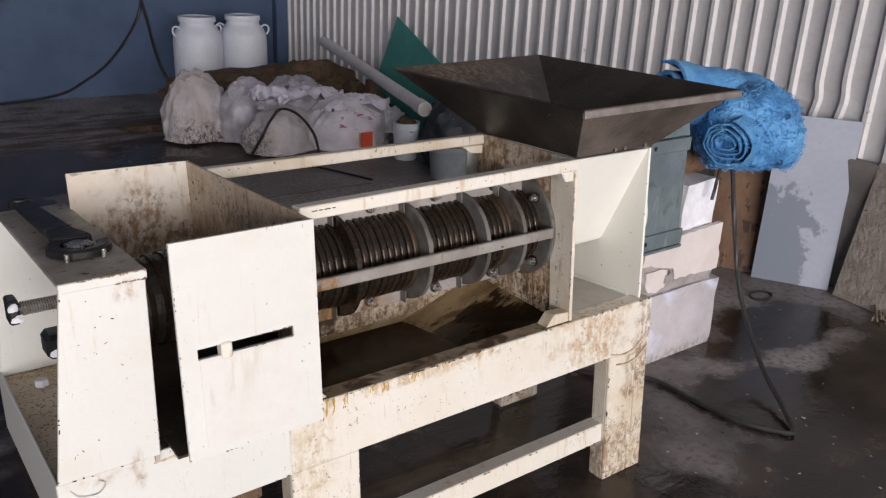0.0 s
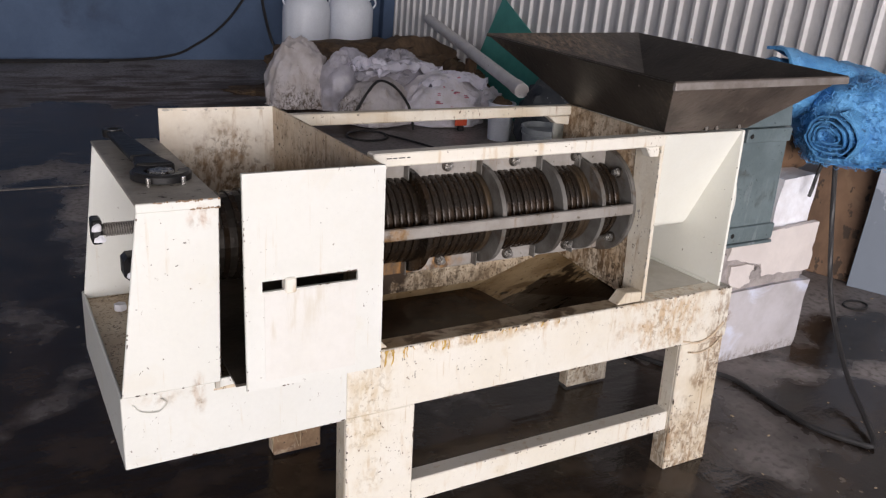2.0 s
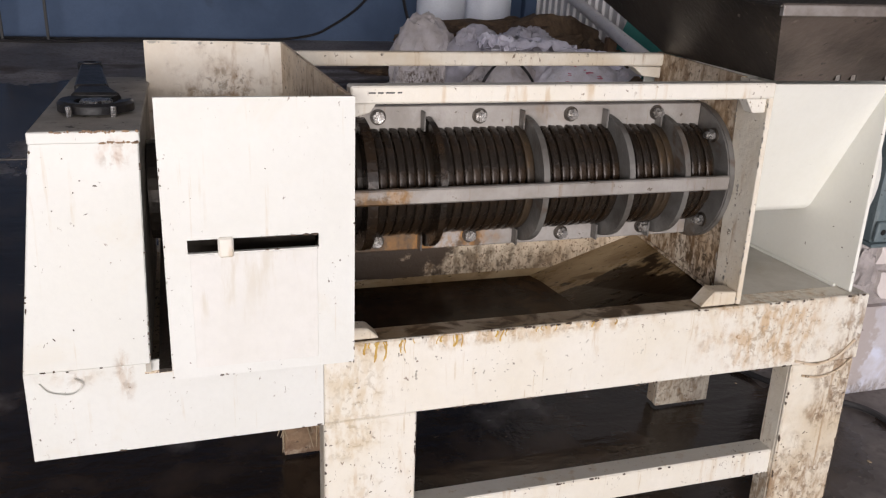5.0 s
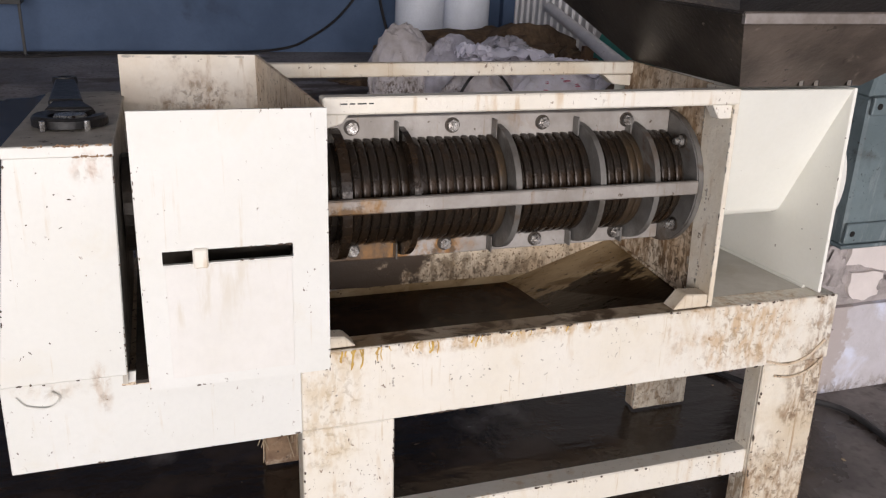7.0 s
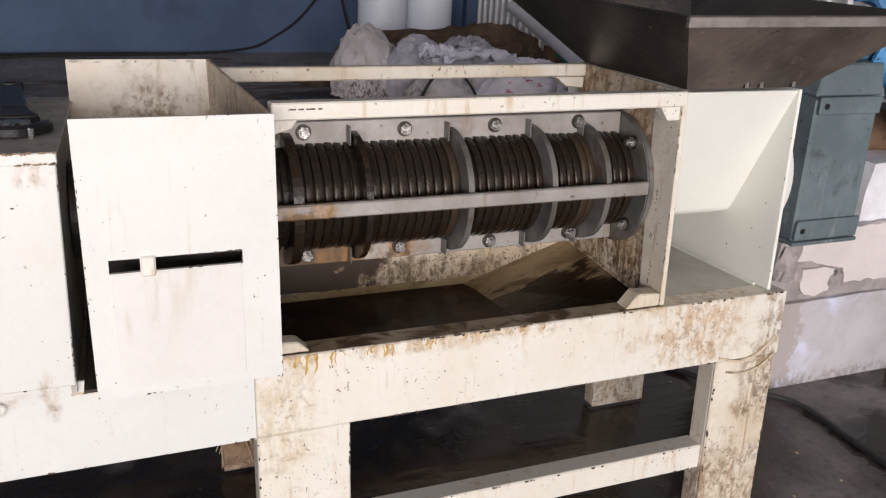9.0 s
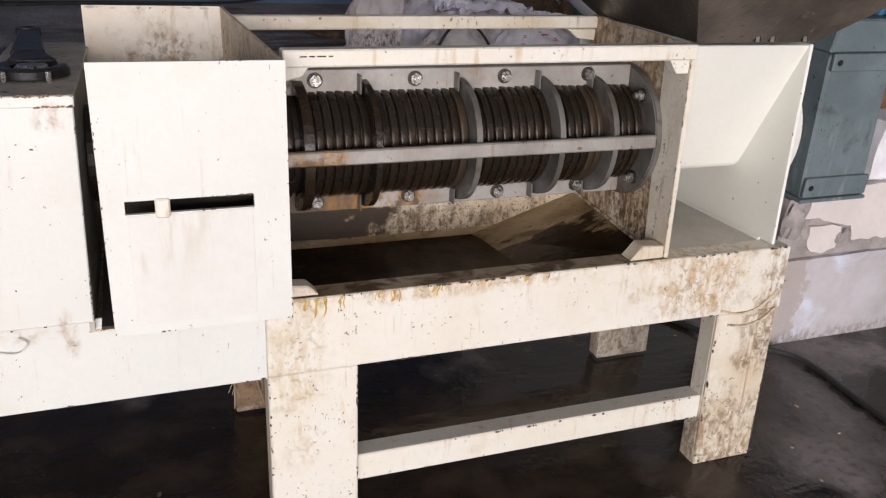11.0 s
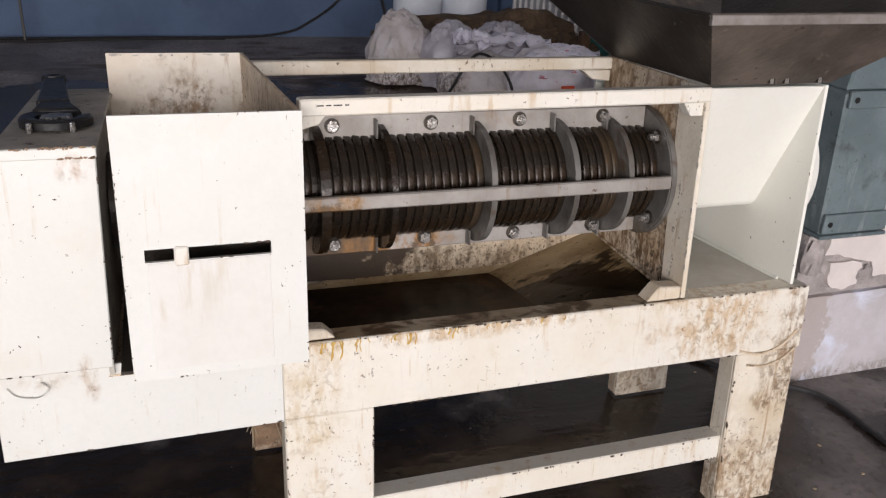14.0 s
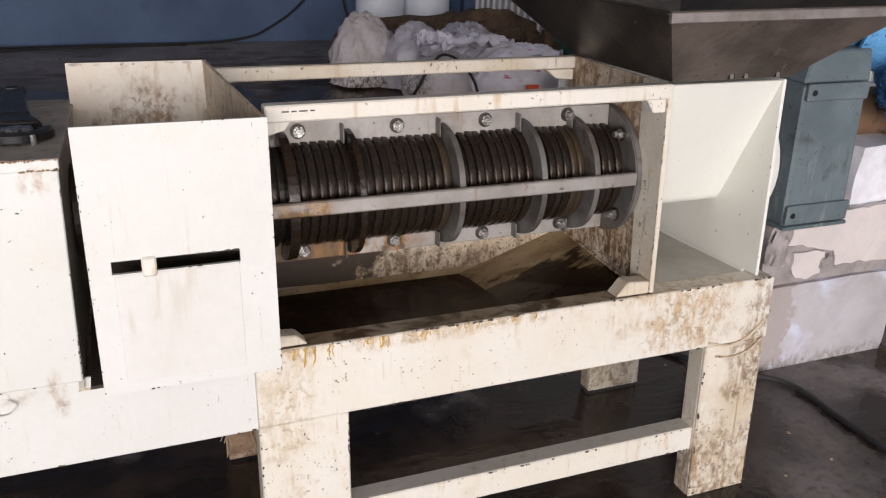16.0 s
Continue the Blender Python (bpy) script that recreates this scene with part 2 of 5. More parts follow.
GEAR = surface("grey_green_machine_enamel", (0.150, 0.192, 0.204), (0.10, 0.132, 0.142), 5.0, 0.5, bump=0.12, grain=70, spots=((0.04, 0.045, 0.046), 16, 0.04), film=((0.065, 0.075, 0.076), 9.0, 0.57, 0.8), chipped=((0.035, 0.035, 0.035), 0.01), streaks=((0.24, 0.275, 0.28), 0.02))
BLOCK = surface("pale_aerated_block", (0.53, 0.505, 0.53), (0.42, 0.395, 0.40), 4.0, 0.92, bump=0.35, grain=50, film=((0.64, 0.67, 0.79), 5.0, 0.54, 0.9), spots=((0.36, 0.31, 0.29), 9, 0.0), mottle=0.15, patches=(((2.50, 2.0, 0.22), (0.07, 0.3, 0.25), (0.40, 0.35, 0.33), 0.9, True), ((2.7, 2.0, 0.0), (2, 2, 0.05), (0.30, 0.26, 0.235), 0.8)))
PLASTER_SKIM = surface("cream_plaster_skim", (0.70, 0.64, 0.61), (0.62, 0.565, 0.54), 5.0, 0.85, bump=0.15, grain=45, film=((0.66, 0.58, 0.53), 7.0, 0.58, 0.7), mottle=0.12)
MORTAR = surface("grey_mortar", (0.40, 0.36, 0.35), (0.26, 0.235, 0.225), 12.0, 0.95, bump=0.7)
PLASTER = surface("white_plaster_lump", (0.84, 0.85, 0.90), (0.66, 0.64, 0.66), 6.0, 0.85, bump=0.2)
MAT = surface("blue_plastic_mesh", (0.055, 0.23, 0.53), (0.15, 0.42, 0.74), 6.0, 0.5, bump=0.9, grain=95, spots=((0.012, 0.045, 0.13), 10, 0.06), film=((0.22, 0.46, 0.72), 9.0, 0.60, 0.6))
SHEET = surface("wet_grey_fibre_sheet", (0.38, 0.41, 0.48), (0.33, 0.36, 0.43), 3.0, 0.5, bump=0.04, grain=40, patches=(((3.97, 2.33, 0.14), (0.20, 0.19, 0.36), (0.175, 0.205, 0.25), 1.0, True),))
PLY = surface("stained_plywood", (0.20, 0.115, 0.065), (0.11, 0.062, 0.035), 6.0, 0.7, bump=0.12, grain=50, spots=((0.045, 0.028, 0.018), 10, 0.12), film=((0.30, 0.20, 0.12), 5.0, 0.60, 0.6), stretch=(1, 1, 0.5))
SLABSTONE = surface("rough_cement_board", (0.40, 0.35, 0.30), (0.28, 0.24, 0.20), 14.0, 0.95, bump=0.8, grain=36, spots=((0.13, 0.10, 0.08), 30, 0.08))
CORRUGATED = surface("pale_corrugated_cladding", (0.74, 0.725, 0.72), (0.66, 0.645, 0.64), 2.0, 0.42, bump=0.03, grain=30, spots=((0.40, 0.32, 0.26), 8, 0.01), film=((0.56, 0.52, 0.49), 1.3, 0.60, 0.6))
BLUEWALL = surface("slate_blue_cladding", (0.088, 0.130, 0.215), (0.066, 0.10, 0.170), 1.6, 0.72, bump=0.05, grain=40, film=((0.04, 0.05, 0.075), 1.2, 0.58, 0.7), spec=0.25)
CONCRETE = surface("grey_concrete", (0.22, 0.20, 0.185), (0.14, 0.125, 0.115), 4.0, 0.85, bump=0.3)
ROOF = surface("dull_roof_sheet", (0.30, 0.30, 0.31), (0.24, 0.24, 0.25), 1.0, 0.7, bump=0.05)
BARREL = surface("white_plastic_barrel", (0.80, 0.83, 0.90), (0.74, 0.77, 0.84), 5.0, 0.45, bump=0.03, spots=((0.25, 0.22, 0.20), 30, -0.02))
SACK = surface("white_woven_sack", (0.86, 0.83, 0.90), (0.72, 0.68, 0.70), 8.0, 0.7, bump=0.5, grain=110, film=((0.46, 0.38, 0.33), 9.0, 0.60, 0.6))
SACK_MUD = surface("muddy_woven_sack", (0.66, 0.62, 0.63), (0.52, 0.47, 0.45), 7.0, 0.7, bump=0.4, grain=120, film=((0.30, 0.22, 0.155), 5.0, 0.57, 0.75), spots=((0.17, 0.115, 0.075), 26, 0.02), mottle=0.2, patches=(((2.40, 6.40, 0.0), (0.36, 0.5, 0.26), (0.10, 0.068, 0.044), 0.95), ((2.60, 5.80, 0.10), (0.12, 0.4, 0.22), (0.16, 0.115, 0.08), 0.8)))
SACK_CLEAR = surface("thin_white_film_bag", (0.52, 0.50, 0.56), (0.36, 0.34, 0.37), 7.0, 0.30, bump=0.15, grain=40, film=((0.40, 0.34, 0.32), 6.0, 0.60, 0.5), mottle=0.15)
FILM = surface("white_printed_film", (0.86, 0.84, 0.94), (0.74, 0.71, 0.80), 9.0, 0.30, bump=0.12, grain=40, mottle=0.12)
RED = surface("red_print", (0.66, 0.20, 0.28), (0.62, 0.30, 0.36), 20, 0.6)
ORANGE = surface("orange_tag_plastic", (0.80, 0.12, 0.05), (0.72, 0.10, 0.04), 9, 0.45)
PULP = surface("brown_fruit_pulp", (0.15, 0.095, 0.055), (0.075, 0.047, 0.028), 14.0, 0.9, bump=1.0, grain=46, film=((0.23, 0.15, 0.085), 5.0, 0.56, 0.7))
PIPE = surface("dusty_pvc_pipe", (0.86, 0.82, 0.80), (0.76, 0.72, 0.70), 7.0, 0.5, bump=0.05, spots=((0.22, 0.18, 0.15), 14, 0.03))
GREEN = surface("green_painted_board", (0.075, 0.31, 0.27), (0.055, 0.25, 0.215), 5.0, 0.55, bump=0.06)
RUBBER = surface("black_rubber_cable", (0.018, 0.017, 0.018), (0.03, 0.028, 0.028), 20.0, 0.5, bump=0.05)
NAVYBAG = surface("dark_slate_sack", (0.028, 0.034, 0.043), (0.05, 0.056, 0.066), 7.0, 0.5, bump=0.4, spots=((0.46, 0.46, 0.48), 9, 0.05))
TUB = surface("dull_grey_plastic", (0.36, 0.39, 0.41), (0.26, 0.28, 0.29), 6.0, 0.5, bump=0.05, film=((0.55, 0.53, 0.52), 6.0, 0.60, 0.6))
RUSTY = surface("rusty_muddy_steel", (0.30, 0.20, 0.12), (0.14, 0.08, 0.045), 14.0, 0.7, bump=0.4, grain=60, spots=((0.05, 0.03, 0.02), 20, 0.09), film=((0.48, 0.40, 0.30), 16.0, 0.56, 0.8))
STRAW = surface("dry_straw", (0.42, 0.33, 0.22), (0.28, 0.21, 0.13), 20, 0.85, bump=0.3)
INK = surface("black_marker_ink", (0.03, 0.03, 0.03), (0.04, 0.04, 0.04), 10, 0.6)


def floor_material():
    """Concrete with damp and puddled ground: dark and glossy where wet, brown pulp stains, pale where dry."""
    m = bpy.data.materials.new("wet_concrete_floor")
    m.use_nodes = True
    N, L = m.node_tree.nodes, m.node_tree.links
    p = N["Principled BSDF"]
    tc = N.new("ShaderNodeTexCoord")

    def nz(s, d=6.0, dist=0.0, stretch=None):
        n = N.new("ShaderNodeTexNoise")
        n.inputs["Scale"].default_value, n.inputs["Detail"].default_value, n.inputs["Distortion"].default_value = s, d, dist
        if stretch:
            mp = N.new("ShaderNodeMapping")
            mp.inputs["Scale"].default_value = stretch
            L.new(tc.outputs["Object"], mp.inputs[0]), L.new(mp.outputs[0], n.inputs["Vector"])
        else:
            L.new(tc.outputs["Object"], n.inputs["Vector"])
        return n.outputs["Fac"]

    def calc(op, a, b=None):
        x = N.new("ShaderNodeMath")
        x.operation = op
        for i, v in enumerate((a, b)):
            if v is None:
                continue
            if isinstance(v, (int, float)):
                x.inputs[i].default_value = v
            else:
                L.new(v, x.inputs[i])
        return x.outputs[0]

    def step(v, a, b):
        r = N.new("ShaderNodeMapRange")
        r.interpolation_type = "SMOOTHSTEP"
        r.inputs[1].default_value, r.inputs[2].default_value = a, b
        L.new(v, r.inputs[0])
        return r.outputs[0]

    def mix(f, a, b):
        x = N.new("ShaderNodeMix")
        x.data_type = "RGBA"
        L.new(f, x.inputs[0])
        for sock, v in ((x.inputs[6], a), (x.inputs[7], b)):
            if isinstance(v, tuple):
                sock.default_value = (*v, 1)
            else:
                L.new(v, sock)
        return x.outputs[2]

    edge = calc("MULTIPLY", calc("SUBTRACT", nz(1.7, 6.0), 0.5), 2.6)

    def puddle(x, y, rx, ry):
        """1 inside an uneven wet patch about (x, y)."""
        mp = N.new("ShaderNodeMapping")
        mp.inputs["Location"].default_value = (-x / rx, -y / ry, 0)
        mp.inputs["Scale"].default_value = (1 / rx, 1 / ry, 0)
        L.new(tc.outputs["Object"], mp.inputs[0])
        ln = N.new("ShaderNodeVectorMath")
        ln.operation = "LENGTH"
        L.new(mp.outputs[0], ln.inputs[0])
        return step(calc("SUBTRACT", edge, ln.outputs["Value"]), -1.22, -0.80)

    wet = None
    for spot in PUDDLES:
        w = puddle(*spot)
        wet = w if wet is None else calc("MAXIMUM", wet, w)
    damp = step(nz(0.9, 6.0), 0.46, 0.62)
    col = mix(step(nz(2.2), 0.35, 0.7), (0.37, 0.335, 0.325), (0.25, 0.222, 0.21))
    col = mix(step(nz(34, 4.0), 0.42, 0.8), col, (0.10, 0.088, 0.078))
    col = mix(calc("MULTIPLY", damp, 0.6), col, (0.085, 0.068, 0.057))
    pulp = calc("MULTIPLY", puddle(1.7, 6.9, 2.0, 1.1), step(nz(3.0, 6.0, 0.0, (0.7, 2.4, 1)), 0.40, 0.58))
    col = mix(wet, col, mix(step(nz(5.0), 0.4, 0.65), (0.019, 0.013, 0.010), (0.045, 0.031, 0.022)))
    col = mix(calc("MULTIPLY", pulp, 0.85), col, (0.085, 0.052, 0.031))
    muck = calc("MAXIMUM", puddle(2.15, 6.35, 0.62, 0.60), puddle(2.45, 5.95, 0.45, 0.32))
    col = mix(calc("MULTIPLY", muck, 0.92), col, mix(step(nz(9.0), 0.4, 0.65), (0.032, 0.019, 0.011), (0.085, 0.052, 0.030)))
    specks = step(nz(21, 3.0), 0.71, 0.74)
    col = mix(calc("MULTIPLY", specks, 0.55), col, (0.27, 0.22, 0.17))
    L.new(col, p.inputs["Base Color"])
    rough = N.new("ShaderNodeMapRange")
    rough.inputs[3].default_value, rough.inputs[4].default_value = 0.62, 0.13
    L.new(calc("MAXIMUM", wet, calc("MULTIPLY", damp, 0.35)), rough.inputs[0])
    L.new(calc("ADD", rough.outputs[0], calc("MULTIPLY", calc("SUBTRACT", nz(9.0), 0.5), 0.3)), p.inputs["Roughness"])
    p.inputs["Specular IOR Level"].default_value = 0.45
    b = N.new("ShaderNodeBump")
    b.inputs["Strength"].default_value, b.inputs["Distance"].default_value = 0.16, 0.010
    L.new(calc("ADD", calc("ADD", nz(14.0), calc("MULTIPLY", nz(60.0, 3.0), 0.5)), calc("MULTIPLY", nz(1.0, 4.0, 0.4, (5, 17, 1)), 1.6)), b.inputs["Height"])
    L.new(b.outputs[0], p.inputs["Normal"])
    return m


PUDDLES = [(1.3, 1.7, 1.25, 1.15), (-0.6, 3.4, 1.1, 2.4), (-0.1, 6.4, 0.75, 0.55), (3.0, 1.15, 1.1, 0.62), (1.2, 0.6, 2.5, 0.6), (3.35, 1.95, 0.55, 0.28), (-2.6, 3.5, 1.5, 3.0), (1.6, 4.0, 0.8, 0.35), (0.1, 1.5, 1.2, 1.5), (0.2, 6.0, 1.9, 0.8)]
FLOOR = floor_material()


# ---- mesh helpers ----
def thing(name, label, category, at=(0, 0, 0), group="", m=None):
    ob = new(name)
    ob.matrix_world = (m or Matrix()) @ Matrix.Translation(at)
    ob["base"] = at
    return tagged(ob, label, category, group)


def part(name, bm, material, parent, label="", smooth=False, kind=""):
    """Links a bmesh as one mesh object under a thing (vertices in the frame in which the thing's place was given) or under a part."""
    me = bpy.data.meshes.new(name)
    bmesh.ops.recalc_face_normals(bm, faces=bm.faces)
    if smooth:
        for f in bm.faces:
            f.smooth = True
    bm.to_mesh(me)
    bm.free()
    me.materials.append(material)
    ob = new(name, me)
    if parent is not None:
        ob.parent = parent
        if "base" in parent:
            ob.matrix_basis = Matrix.Translation(-Vector(parent["base"]))
    if smooth:
        me.set_sharp_from_angle(angle=radians(40))
    return tagged(ob, label, kind=kind)


def box(x0, x1, y0, y1, z0, z1, bevel=0.003, bm=None):
    bm = bm or bmesh.new()
    vs = bmesh.ops.create_cube(bm, size=1.0)["verts"]
    bmesh.ops.scale(bm, vec=(x1 - x0, y1 - y0, z1 - z0), verts=vs)
    bmesh.ops.translate(bm, vec=((x0 + x1) / 2, (y0 + y1) / 2, (z0 + z1) / 2), verts=vs)
    if bevel:
        es = {e for v in vs for e in v.link_edges}
        bmesh.ops.bevel(bm, geom=list(es), offset=bevel, segments=1, affect="EDGES")
    return bm


def prism(poly, way, bevel=0.0, bm=None):
    """A flat polygon of 3D corners, given depth by the vector way."""
    bm = bm or bmesh.new()
    a = [bm.verts.new(p) for p in poly]
    b = [bm.verts.new(Vector(p) + Vector(way)) for p in poly]
    fs = [bm.faces.new(a), bm.faces.new(b[::-1])]
    n = len(a)
    for i in range(n):
        fs.append(bm.faces.new((a[i], b[i], b[(i + 1) % n], a[(i + 1) % n])))
    if bevel:
        es = {e for f in fs for e in f.edges}
        bmesh.ops.bevel(bm, geom=list(es), offset=bevel, segments=1, affect="EDGES")
    return bm


def rod(p, q, r, seg=16, bm=None, r2=None, bevel=0.0):
    bm = bm or bmesh.new()
    p, q = Vector(p), Vector(q)
    m = Matrix.Translation((p + q) / 2) @ (q - p).to_track_quat("Z", "Y").to_matrix().to_4x4()
    vs = bmesh.ops.create_cone(bm, cap_ends=True, segments=seg, radius1=r, radius2=r if r2 is None else r2, depth=(q - p).length, matrix=m)["verts"]
    if bevel:
        caps = {e for v in vs for e in v.link_edges if any(len(f.verts) > 4 for f in e.link_faces)}
        bmesh.ops.bevel(bm, geom=list(caps), offset=bevel, segments=2, affect="EDGES")
    return bm


def smooth_line(points, steps=8):
    pts = [Vector(p) for p in points]
    pts = [2 * pts[0] - pts[1]] + pts + [2 * pts[-1] - pts[-2]]
    out = []
    for i in range(1, len(pts) - 2):
        a, b, c, d = pts[i - 1:i + 3]
        for k in range(steps):
            t = k / steps
            out.append(0.5 * (2 * b + (c - a) * t + (2 * a - 5 * b + 4 * c - d) * t * t + (3 * b - a - 3 * c + d) * t ** 3))
    return out + [pts[-2]]


def hose(points, r, seg=8, steps=8, bm=None):
    """A round cable or pipe along a smooth line."""
    bm = bm or bmesh.new()
    line = smooth_line(points, steps)
    rings, up = [], Vector((0.13, 0.21, 0.97))
    for i, p in enumerate(line):
        d = (line[min(i + 1, len(line) - 1)] - line[max(i - 1, 0)]).normalized()
        s = d.cross(up).normalized()
        u = s.cross(d)
        rings.append([bm.verts.new(p + r * (s * math.cos(a) + u * math.sin(a))) for a in [2 * math.pi * k / seg for k in range(seg)]])
    for a, b in zip(rings, rings[1:]):
        for k in range(seg):
            bm.faces.new((a[k], a[(k + 1) % seg], b[(k + 1) % seg], b[k]))
    bm.faces.new(rings[0][::-1]), bm.faces.new(rings[-1])
    return bm


def turned(profile, seg=32, centre=(0, 0, 0), bm=None):
    """A body of revolution about z: profile of (radius, height)."""
    bm = bm or bmesh.new()
    rings = [[bm.verts.new((centre[0] + r * math.cos(2 * math.pi * k / seg), centre[1] + r * math.sin(2 * math.pi * k / seg), centre[2] + h)) for k in range(seg)] for r, h in profile]
    for a, b in zip(rings, rings[1:]):
        for k in range(seg):
            bm.faces.new((a[k], a[(k + 1) % seg], b[(k + 1) % seg], b[k]))
    bm.faces.new(rings[0][::-1])
    if profile[-1][0] > 1e-4:
        bm.faces.new(rings[-1])
    return bm


def lump(centre, size, seed, rough=0.18, folds=0.0, flat=0.25, level=4, lean=1.0):
    """A sagging heap or sack: an uneven ball with a flattened foot."""
    bm = bmesh.new()
    bmesh.ops.create_icosphere(bm, subdivisions=level, radius=1.0)
    off = Vector((seed * 3.7, seed * 1.3, seed * 2.1))
    for v in bm.verts:
        n = v.co.normalized()
        k = 1 + rough * noise.noise(n * 1.6 + off) + rough * 0.5 * noise.noise(n * 4.0 + off)
        if folds:
            for f, amp in ((2.6, 1.0), (5.2, 0.6), (10.0, 0.3 * lean)):
                k += folds * amp * ((1 - abs(noise.noise(Vector((n.x * f, n.y * f, n.z * f * lean)) + off)) * 2) ** 3 - 0.25)
        p = n * k
        if p.z < -flat:
            p.z = -flat + (p.z + flat) * 0.08
            p.x *= 1.08
            p.y *= 1.08
        v.co = (centre[0] + p.x * size[0], centre[1] + p.y * size[1], centre[2] + (p.z + flat) / (1 + flat) * size[2])
    low = min(v.co.z for v in bm.verts)
    bmesh.ops.translate(bm, vec=(0, 0, centre[2] - low), verts=bm.verts)
    return bm


def flap(centre, wide, long, turn, seed, lift=0.06):
    """A crumpled loose sheet of film with an uneven edge."""
    bm = bmesh.new()
    n, m = 22, 16
    c, s = math.cos(radians(turn)), math.sin(radians(turn))
    grid = []
    for i in range(n + 1):
        row = []
        for k in range(m + 1):
            u, v = i / n - 0.5, k / m - 0.5
            q = Vector((u * 3.1 + seed, v * 3.1, seed * 0.7))
            edge = 1 + 0.35 * noise.noise(q * 1.1)
            x, y = u * wide * edge, v * long * edge
            z = lift * (1 - abs(noise.noise(q * 1.4)) * 2.4) + lift * 0.3 * (1 - abs(noise.noise(q * 3.3)) * 2.2) - 0.9 * lift * (4 * u * u + 4 * v * v)
            row.append(bm.verts.new((centre[0] + x * c - y * s, centre[1] + x * s + y * c, centre[2] + z)))
        grid.append(row)
    for i in range(n):
        for k in range(m):
            bm.faces.new((grid[i][k], grid[i + 1][k], grid[i + 1][k + 1], grid[i][k + 1]))
    bm.normal_update()
    bmesh.ops.solidify(bm, geom=bm.faces[:], thickness=0.003)
    return bm


def chips(edges, out, seed, per_metre=60, size=0.0022, material=None, parent=None, name="chipped_edge"):
    """Bare flecks where paint has come off along edges: (start, end) pairs on a face that looks along out."""
    rnd, bm, out = random.Random(seed), bmesh.new(), Vector(out).normalized()
    for p, q in edges:
        p, q = Vector(p), Vector(q)
        d = (q - p).normalized()
        side = d.cross(out)
        for _ in range(int((q - p).length * per_metre)):
            c = p.lerp(q, rnd.random()) + side * rnd.uniform(-1, 1) * size * 0.5
            if noise.noise(c * 14 + Vector((seed, 0, 0))) < 0.02:
                continue
            l, w = size * rnd.choice((0.5, 0.7, 1.0, 1.4, 2.4)), size * rnd.uniform(0.4, 1.0)
            quad = [c + d * (l * a) + side * (w * b) for a, b in ((-1, rnd.uniform(-0.5, 0.2)), (-0.2, -1), (0.7, -0.8), (1, rnd.uniform(-0.2, 0.6)), (0.3, 1), (-0.6, 0.8))]
            prism([v - out * 0.0004 for v in quad], out * 0.0011, bm=bm)
    return part(name, bm, material, parent, kind="stuff")


def flecks(x0, x1, z0, z1, y, count, seed, material, parent, size=0.0026):
    """Chips and splashes strewn over a front face."""
    rnd, bm = random.Random(seed), bmesh.new()
    for _ in range(count):
        cx, cz, a = rnd.uniform(x0, x1), rnd.uniform(z0, z1), rnd.uniform(0, 3.14)
        if noise.noise(Vector((cx * 9, cz * 9, seed))) < -0.02:
            continue
        l, w = size * rnd.choice((0.3, 0.4, 0.45, 0.6, 0.8, 1.4)), size * rnd.uniform(0.2, 0.5)
        u, v = Vector((math.cos(a), 0, math.sin(a))), Vector((-math.sin(a), 0, math.cos(a)))
        quad = [Vector((cx, y + 0.0004, cz)) + u * (l * p) + v * (w * q) for p, q in ((-1, rnd.uniform(-0.5, 0.3)), (-0.2, -1), (0.8, -0.6), (1, 0.4), (0.2, 1), (-0.7, 0.7))]
        prism(quad, (0, -0.0011, 0), bm=bm)
    return part("fleck_spread", bm, material, parent, kind="stuff")


# ---- the building ----
def structure(name, bm, material, label, smooth=False):
    ob = part(name, bm, material, None, label, smooth, kind="structure")
    return ob


floor = structure("floor", box(-9, 4.4, -10.0, 8.85, -0.12, 0, 0), FLOOR, "wet dark concrete shop floor with damp stains")
structure("ground", box(-60, 60, -80, -10.0, -0.14, -0.02, 0), CONCRETE, "grey yard concrete outside the open gate")
structure("wall_back", box(-9, 4.4, 8.72, 8.88, 0, 5.0, 0), BLUEWALL, "slate-blue painted back wall of the shed")
structure("wall_left", box(-9.15, -9, -10.0, 8.88, 0, 5.0, 0), BLUEWALL, "slate-blue side wall of the shed")
structure("ceiling", box(-9.2, 4.6, -10.2, 8.95, 5.0, 5.1, 0), ROOF, "dull grey sheet-metal shed roof")
structure("wall_gate_lintel", box(-9, 4.4, -10.1, -9.95, 4.6, 5.0, 0), BLUEWALL, "wall above the open gate")
structure("wall_gate_end", box(3.8, 4.4, -10.1, -9.95, 0, 4.6, 0), BLUEWALL, "narrow wall at the end of the gate")
structure("wall_gate_side", box(-9, -8.45, -10.1, -9.95, 0, 4.6, 0), BLUEWALL, "wall beside the open gate")


